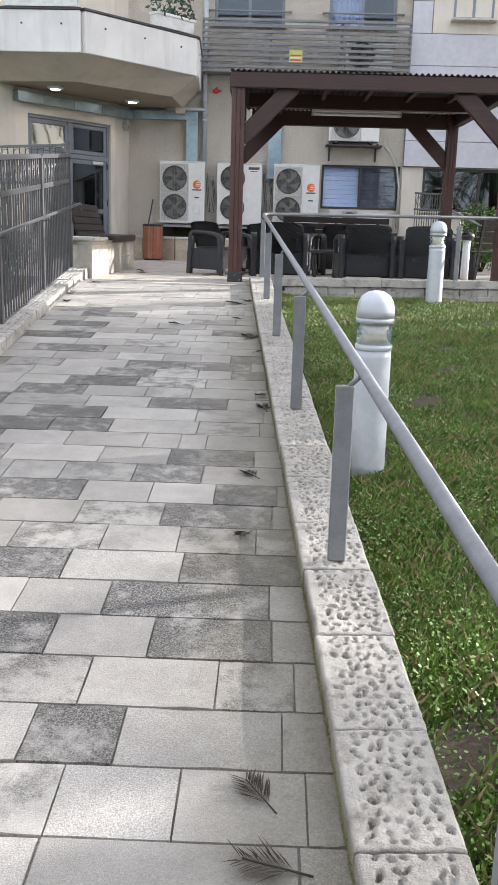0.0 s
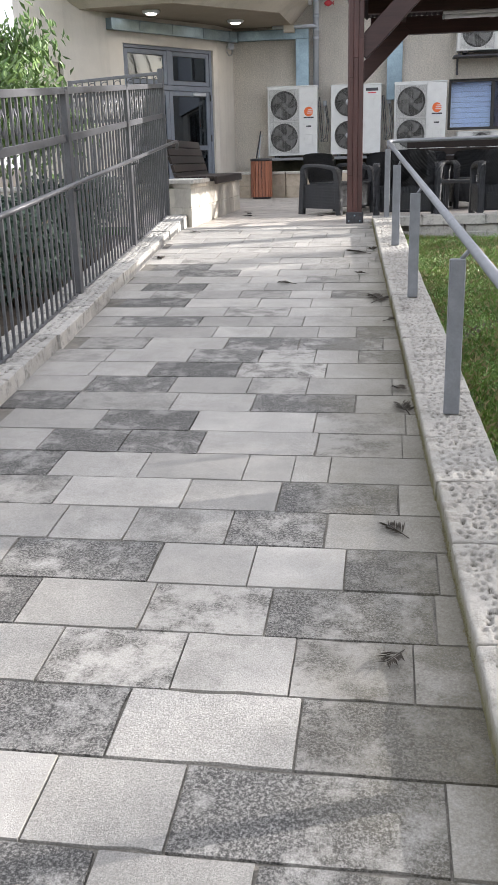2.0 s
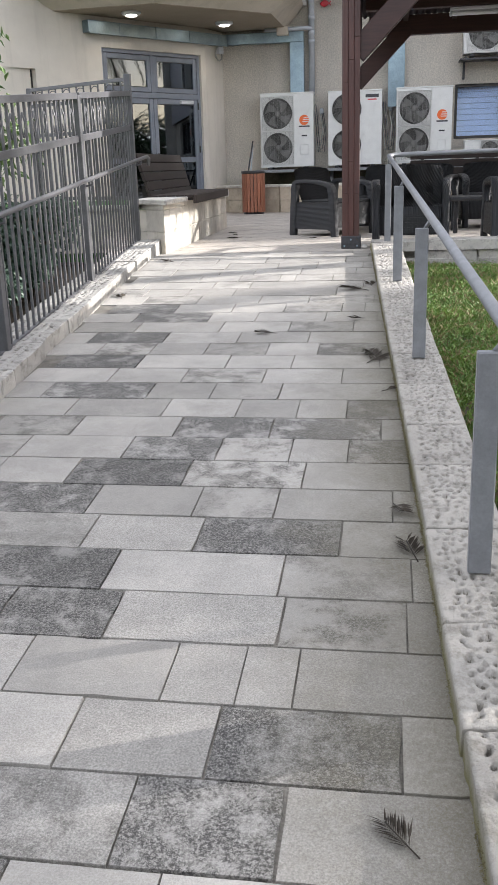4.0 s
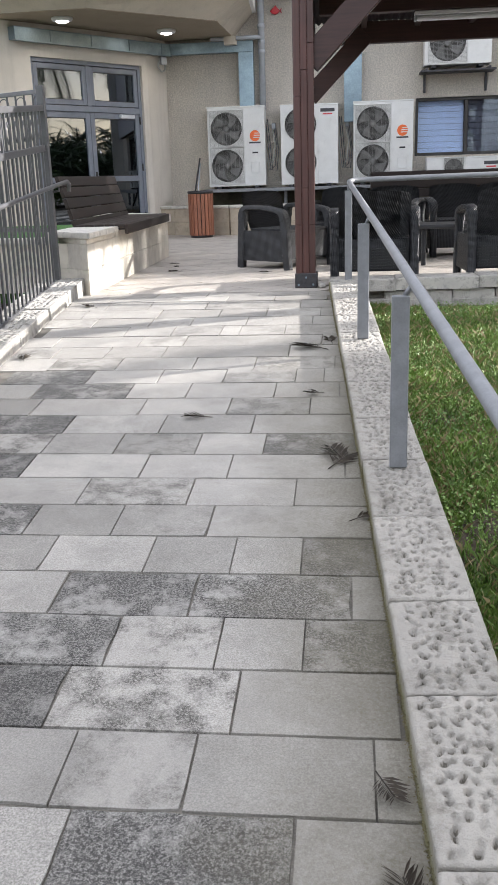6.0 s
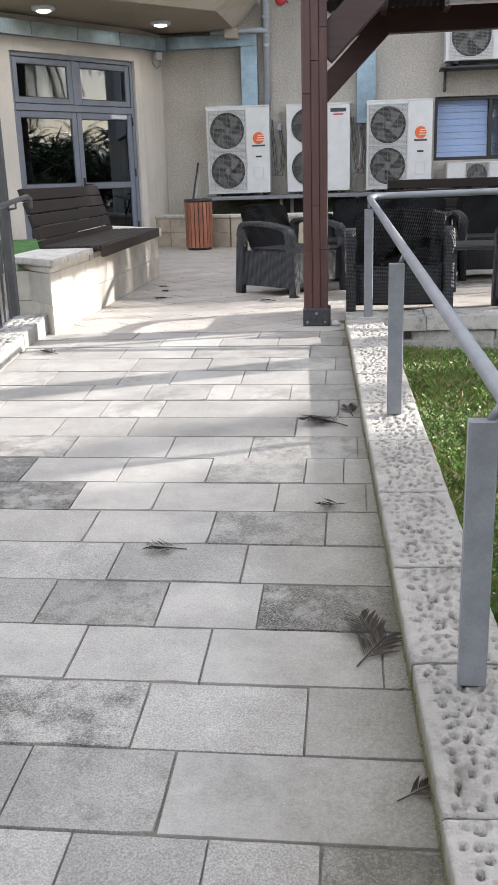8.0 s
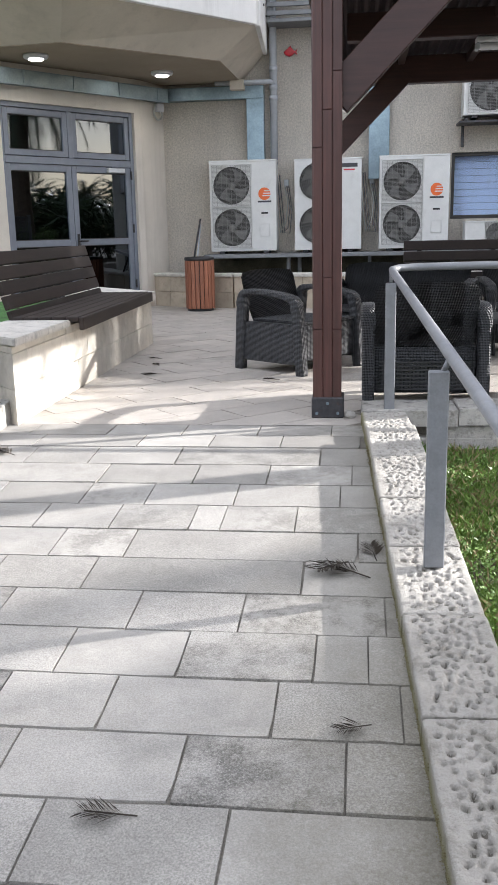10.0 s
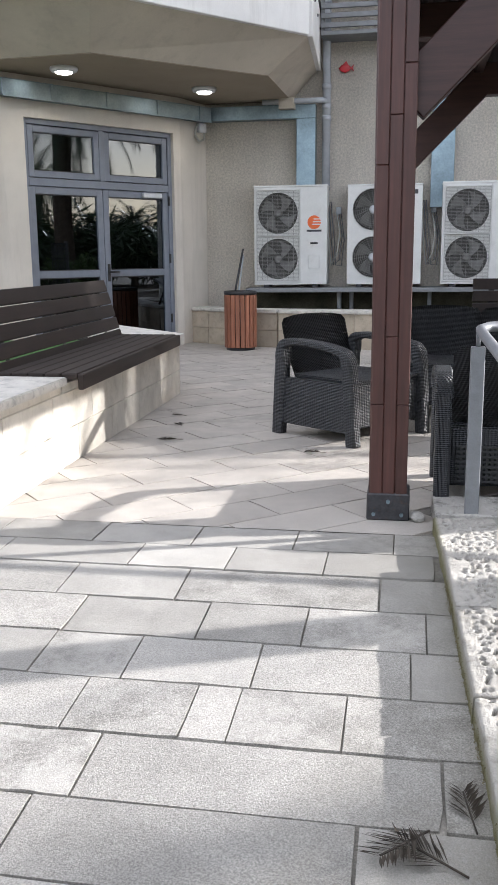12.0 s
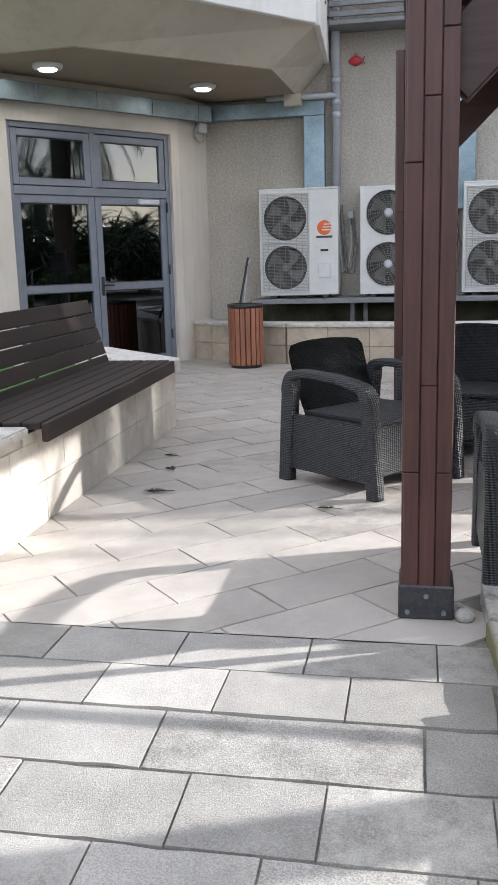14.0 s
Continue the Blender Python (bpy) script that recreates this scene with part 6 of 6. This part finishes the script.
# ---------- lawn ----------
def blades(name, count, x_of, y0, y1, lo, hi, material, label, seed, depth=3.4):
    r = np.random.default_rng(seed)
    y = r.uniform(y0, y1, count)
    x = x_of(y) + r.random(count) ** 1.5 * depth
    worn = np.sin(x * 5.3 + 1.7 * np.sin(y * 2.1)) + np.sin(y * 4.7 + 2.0 * np.sin(x * 2.9)) + np.sin(x * 11.0 - y * 9.0) * 0.6
    keep = worn + r.uniform(-1.1, 1.1, count) > -1.2
    x, y = x[keep], y[keep]
    count = len(x)
    z = -0.1 + 0.075 * (np.clip(y, -16, 0.5) - 0.5) - 0.02
    h = r.uniform(lo, hi, count) * (0.6 + 0.6 * (np.sin(x * 3.1) * np.cos(y * 2.3) * 0.5 + 0.5))
    a = r.uniform(0, 2 * math.pi, count)
    w = r.uniform(0.003, 0.006, count)
    lean = r.uniform(0.2, 1.1, count) * h
    b = r.uniform(0, 2 * math.pi, count)
    v = np.empty((count, 4, 3))
    for k, s in ((0, -1), (1, 1)):
        v[:, k] = np.stack([x + s * w * np.cos(a), y + s * w * np.sin(a), z], -1)
    v[:, 2] = np.stack([x + lean * 0.4 * np.cos(b) + w * 0.8 * np.cos(a), y + lean * 0.4 * np.sin(b) + w * 0.8 * np.sin(a), z + h * 0.65], -1)
    v[:, 3] = np.stack([x + lean * np.cos(b), y + lean * np.sin(b), z + h], -1)
    i = np.arange(count)[:, None] * 4
    faces = np.concatenate([i + [0, 1, 2], i + [0, 2, 3]]).tolist()
    me = bpy.data.meshes.new(name)
    me.from_pydata(v.reshape(-1, 3).tolist(), [], faces)
    me.materials.append(material)
    return tagged(new(name, me), label, "grass", kind="stuff")


edge_of = lambda y: 0.27 - 0.0515 * y + 0.25
blades("lawn_grass", 260000, edge_of, -11.0, -0.16, 0.025, 0.062, M_GRASS, "patchy green lawn grass beside the kerb", 1)
blades("dry_grass", 45000, edge_of, -11.0, -0.16, 0.025, 0.075, M_DRYGRASS, "dry straw and dead stems in the lawn", 2)

# small-leaved weeds in the lawn
lr = np.random.default_rng(5)
count = 70000
ly = lr.uniform(-11, -0.16, count)
lx = edge_of(ly) + lr.random(count) ** 1.6 * 2.6
ok = np.sin(lx * 6.1 + ly * 1.3) + np.sin(ly * 5.2 - lx * 2.0) + lr.uniform(-1, 1, count) > 0.1
lx, ly = lx[ok], ly[ok]
count = len(lx)
lz = -0.1 + 0.075 * (np.clip(ly, -16, 0.5) - 0.5) + lr.uniform(-0.01, 0.05, count)
ax = lr.normal(0, 1, (count, 3)) * (1, 1, 0.45)
ax /= np.linalg.norm(ax, axis=1)[:, None]
bx = np.cross(ax, lr.normal(0, 1, (count, 3)))
bx /= np.linalg.norm(bx, axis=1)[:, None]
size = lr.uniform(0.009, 0.02, count)[:, None]
c = np.stack([lx, ly, lz], -1)
v = np.stack([c, c + ax * size * 0.5 + bx * size * 0.38, c + ax * size, c + ax * size * 0.5 - bx * size * 0.38], 1)
i = np.arange(count)[:, None] * 4
me = bpy.data.meshes.new("lawn_weeds")
me.from_pydata(v.reshape(-1, 3).tolist(), [], (i + [0, 1, 2, 3]).tolist())
me.materials.append(leafy("weed_leaves", (0.07, 0.15, 0.03), (0.22, 0.34, 0.09), 2.0, 0.5))
tagged(new("lawn_weeds", me), "small round bright green weed leaves in the lawn", "weeds", kind="stuff")

# moss along the foot of the kerb
bm = bmesh.new()
for _ in range(22000):
    y = rng.uniform(-11, -0.8)
    if noise.noise((0, y * 1.7, 3.0)) < -0.25:
        continue
    c = Vector((kerb_x(y) + 0.005 - abs(rng.gauss(0, 0.005)), y, ramp_z(y) + rng.random() ** 2 * 0.05))
    leaf(bm, c, rng.uniform(0.003, 0.006), rng, 0.7)
tagged(new("moss_strip", as_mesh("moss_strip", bm, M_MOSS)), "olive green moss along the kerb foot", "moss", kind="stuff")


# fallen leaf tufts
def tuft(x, y, s, seed, turn=0.0):
    r = random.Random(seed)
    bm = bmesh.new()
    for k in range(15):
        t = k / 14
        for sd in (-1, 1):
            c = Vector((0, 0.13 * t * s, 0.006))
            d = Vector((sd * math.cos(0.7 + 0.3 * r.random()), math.sin(0.7 + 0.3 * r.random()), r.uniform(-0.02, 0.22))).normalized()
            L = s * 0.105 * (1 - 0.4 * t) * r.uniform(0.7, 1.2)
            w = Vector((-d.y, d.x, 0)) * 0.0042 * s
            v = [bm.verts.new(p) for p in (c, c + d * L * 0.5 + w + Vector((0, 0, 0.004)), c + d * L, c + d * L * 0.5 - w)]
            bm.faces.new(v)
    tube(bm, [(0, -0.05 * s, 0.004), (0, 0.13 * s, 0.008)], 0.003 * s, 5)
    solid("fallen_leaf", bm, M_DEAD, "dark dry fallen leaf sprig lying on the paving", "leaf", pose(x, y, ramp_z(y) + 0.003, math.degrees(math.atan(0.081)) if y < -0.7 else 0, 0, turn), "fallen leaves")


for k, (x, y, s, turn) in enumerate(((0.40, -4.02, 1.3, 20), (0.37, -4.10, 1.2, -30), (0.27, -2.2, 1.2, 60), (0.20, -2.12, 1.2, 140), (0.33, -2.05, 1.0, 10), (-0.28, -3.48, 0.9, 95), (0.46, -4.62, 0.8, -60), (0.56, -6.36, 1.0, 15), (0.50, -5.98, 0.8, 200), (0.60, -9.98, 1.0, 35),
                                     (0.66, -10.2, 1.2, 80), (-1.32, 1.62, 1.0, 100), (-1.42, 2.1, 0.7, 30), (-1.5, 2.5, 0.7, 70), (0.28, -3.1, 0.7, 120), (0.52, -7.6, 0.8, 40), (0.5, -8.3, 0.7, 150), (-1.55, -0.9, 0.9, 60), (-1.6, -2.4, 0.9, 20), (-0.35, 1.35, 0.8, 80))):
    tuft(x, y, s * 0.78, 100 + k, turn)


# ---------- paving slabs ----------
tile_mesh = {}


def slab(depth, material, key):
    """A slab one metre long, to be stretched to its length, with uneven, slightly chipped edges."""
    if key not in tile_mesh:
        q = random.Random(str(key))
        bm = bmesh.new()
        ring = [(i / 5, 0.0) for i in range(5)] + [(1.0, depth * i / 3) for i in range(3)] + [(1 - i / 5, depth) for i in range(5)] + [(0.0, depth * (1 - i / 3)) for i in range(3)]
        low, top = [], []
        for x, y in ring:
            ex, ey = 1.0 if x < 0.5 else -1.0, 1.0 if y < depth / 2 else -1.0
            on_x, on_y = x in (0.0, 1.0), y in (0.0, depth)
            chip = q.uniform(0.0, 0.0016) + (0.006 if q.random() < 0.09 else 0.0)
            px, py = x + ex * chip * 2 * on_x, y + ey * chip * on_y
            low.append(bm.verts.new((px, py, -0.018)))
            top.append(bm.verts.new((px + ex * 0.0035 * on_x, py + ey * 0.0018 * on_y, 0.0)))
        k = len(ring)
        for i in range(k):
            bm.faces.new((low[i], low[(i + 1) % k], top[(i + 1) % k], top[i]))
        bm.faces.new(top)
        tile_mesh[key] = as_mesh("slab", bm, material)
    return tile_mesh[key]


ROW = 0.2675
r = random.Random(42)
# upright joints of the rows, and the slabs that are black with lichen
JOINTS = {
    0: (-1.15, -0.72, -0.29, 0.12), 1: (-0.91, -0.52, -0.14, 0.28), 2: (-1.1, -0.65, 0.08), 3: (-0.97, -0.51, -0.16, 0.24), 4: (-0.98, -0.68, -0.28, 0.19),
    5: (-1.1, -0.77, -0.43, -0.3, 0.01), 6: (-0.94, -0.64, 0.27), 7: (-1.1, -0.73, 0.07), 8: (-0.96, -0.49, -0.12, 0.36), 9: (-0.65, -0.27, 0.14, 0.3), 10: (-0.77, -0.44, 0.04, 0.39),
    11: (-0.64, -0.18, 0.24), 12: (-0.96, -0.48, -0.03), 13: (-0.64, -0.26, 0.05), 14: (-0.99, -0.46, -0.08), 15: (-0.66, -0.21, 0.22), 16: (-0.79, -0.45, -0.09),
    17: (-0.64, -0.27, 0.03, 0.27), 18: (-0.52, -0.07, 0.44), 19: (-0.27, 0.05, 0.3),
}
JOINTS.update({
    20: (-0.36, 0.13, 0.56), 21: (-0.68, -0.26, 0.05, 0.49), 22: (-0.61, -0.2, 0.31), 23: (-0.45, 0.13, 0.55), 24: (-1.1, -0.72, -0.36, 0.16, 0.53), 25: (-0.95, -0.56, -0.12, 0.08, 0.23),
    26: (-0.83, -0.32, 0.05, 0.51), 27: (-0.75, -0.47, -0.1, 0.25), 28: (-0.31, 0.02, 0.33, 0.63), 29: (-0.66, -0.27, 0.11), 30: (-0.49, -0.11, 0.21, 0.54), 31: (-0.21, 0.25),
    32: (-0.32, 0.0, 0.6), 33: (-0.14, 0.2, 0.61), 34: (0.03, 0.44, 0.68), 35: (-0.4, -0.08, 0.18), 36: (-0.25, 0.06, 0.37, 0.7),
})
BLACK = {(10, -0.9), (13, 0.2), (17, 0.4), (18, -0.3), (18, 0.2), (16, -1.0), (19, -0.5), (20, -0.6), (22, 0.0), (23, -0.8), (24, -0.9), (24, -0.5), (26, 0.2), (27, 0.1), (28, 0.5), (28, -0.6), (29, 0.3),
         (29, -0.9), (31, 0.4), (31, -0.5), (32, 0.3), (33, 0.4), (33, -0.4), (35, 0.0), (21, -0.9), (14, -1.2), (12, -1.3), (22, -1.2), (25, -1.2), (9, -1.3), (19, 0.4)}
for k in range(46):
    y1 = -0.215 - ROW * k
    y0 = y1 - ROW
    xa, xb = left_x(y0) - 0.02, kerb_x(y0) + 0.02
    cuts = list(JOINTS.get(k, (r.uniform(-0.6, -0.3), r.uniform(0.0, 0.25))))
    while cuts[0] > xa + 0.16:
        cuts.insert(0, max(xa, cuts[0] - r.choice((0.34, 0.42, 0.46, 0.5, 0.54, 0.58))))
    while cuts[-1] < xb - 0.05:
        cuts.append(min(xb, cuts[-1] + r.choice((0.46, 0.5, 0.54, 0.62, 0.66))))
    for x, x2 in zip(cuts, cuts[1:]):
        black = any(q == k and x < v < x2 for q, v in BLACK)
        me = slab(ROW - 0.0035, M_TILE_D if black else M_TILE, ("black" if black else "ramp") + "abcdef"[r.randrange(6)])
        wide = Matrix.Diagonal((x2 - x - 0.003, 1, 1, 1))
        if y1 > -0.75:
            shared("slab", me, ramp, pose(x, y0, r.uniform(-0.001, 0.001)) @ wide)
        else:
            shared("slab", me, ramp, pose(x, y0, ramp_z(y0) + r.uniform(-0.0015, 0.0015), slope + r.uniform(-0.15, 0.15), r.uniform(-0.12, 0.12), r.uniform(-0.2, 0.2)) @ wide)

# terrace slabs lie at half a right angle
rest = bmesh.new()
made = 0
TR = radians(42)
cu, su = math.cos(TR), math.sin(TR)
for j in range(-40, 60):
    off = (j % 2) * 0.29 + r.uniform(-0.03, 0.03)
    for i in range(-26, 30):
        px, py = i * 0.58 + off, j * 0.29
        cx, cy = px * cu - py * su, px * su + py * cu
        mx, my = cx + 0.29 * cu - 0.145 * su, cy + 0.29 * su + 0.145 * cu
        if not (-3.4 < mx < 9 and -0.6 < my < 8.6) or (mx > 0.3 and my < 0.28) or (mx < -2.05 and my < 4.0):
            continue
        m = pose(cx, cy, r.uniform(-0.0012, 0.0012), 0, 0, 42) @ Matrix.Diagonal((0.577, 1, 1, 1))
        me = slab(0.2875, M_PLAZA, "terrace" + "abcdef"[r.randrange(6)])
        lowest = min((m @ v.co).y for v in me.vertices)
        if lowest < -0.214:
            cut = bmesh.new()
            cut.from_mesh(me)
            bmesh.ops.transform(cut, matrix=m, verts=list(cut.verts))
            bmesh.ops.bisect_plane(cut, geom=list(cut.verts) + list(cut.edges) + list(cut.faces), plane_co=(0, -0.214, 0), plane_no=(0, -1, 0), clear_outer=True)
            if len(cut.faces) > 2:
                part("slab", cut, M_PLAZA, terrace)
            continue
        if mx < 1.3 and my < 7.6 and made < 280:
            shared("slab", me, terrace, m)
            made += 1
        else:
            for poly in me.polygons:
                rest.faces.new([rest.verts.new(m @ me.vertices[q].co) for q in poly.vertices])
ob = part("slabs", rest, M_PLAZA, terrace)
tagged(ob, kind="stuff")
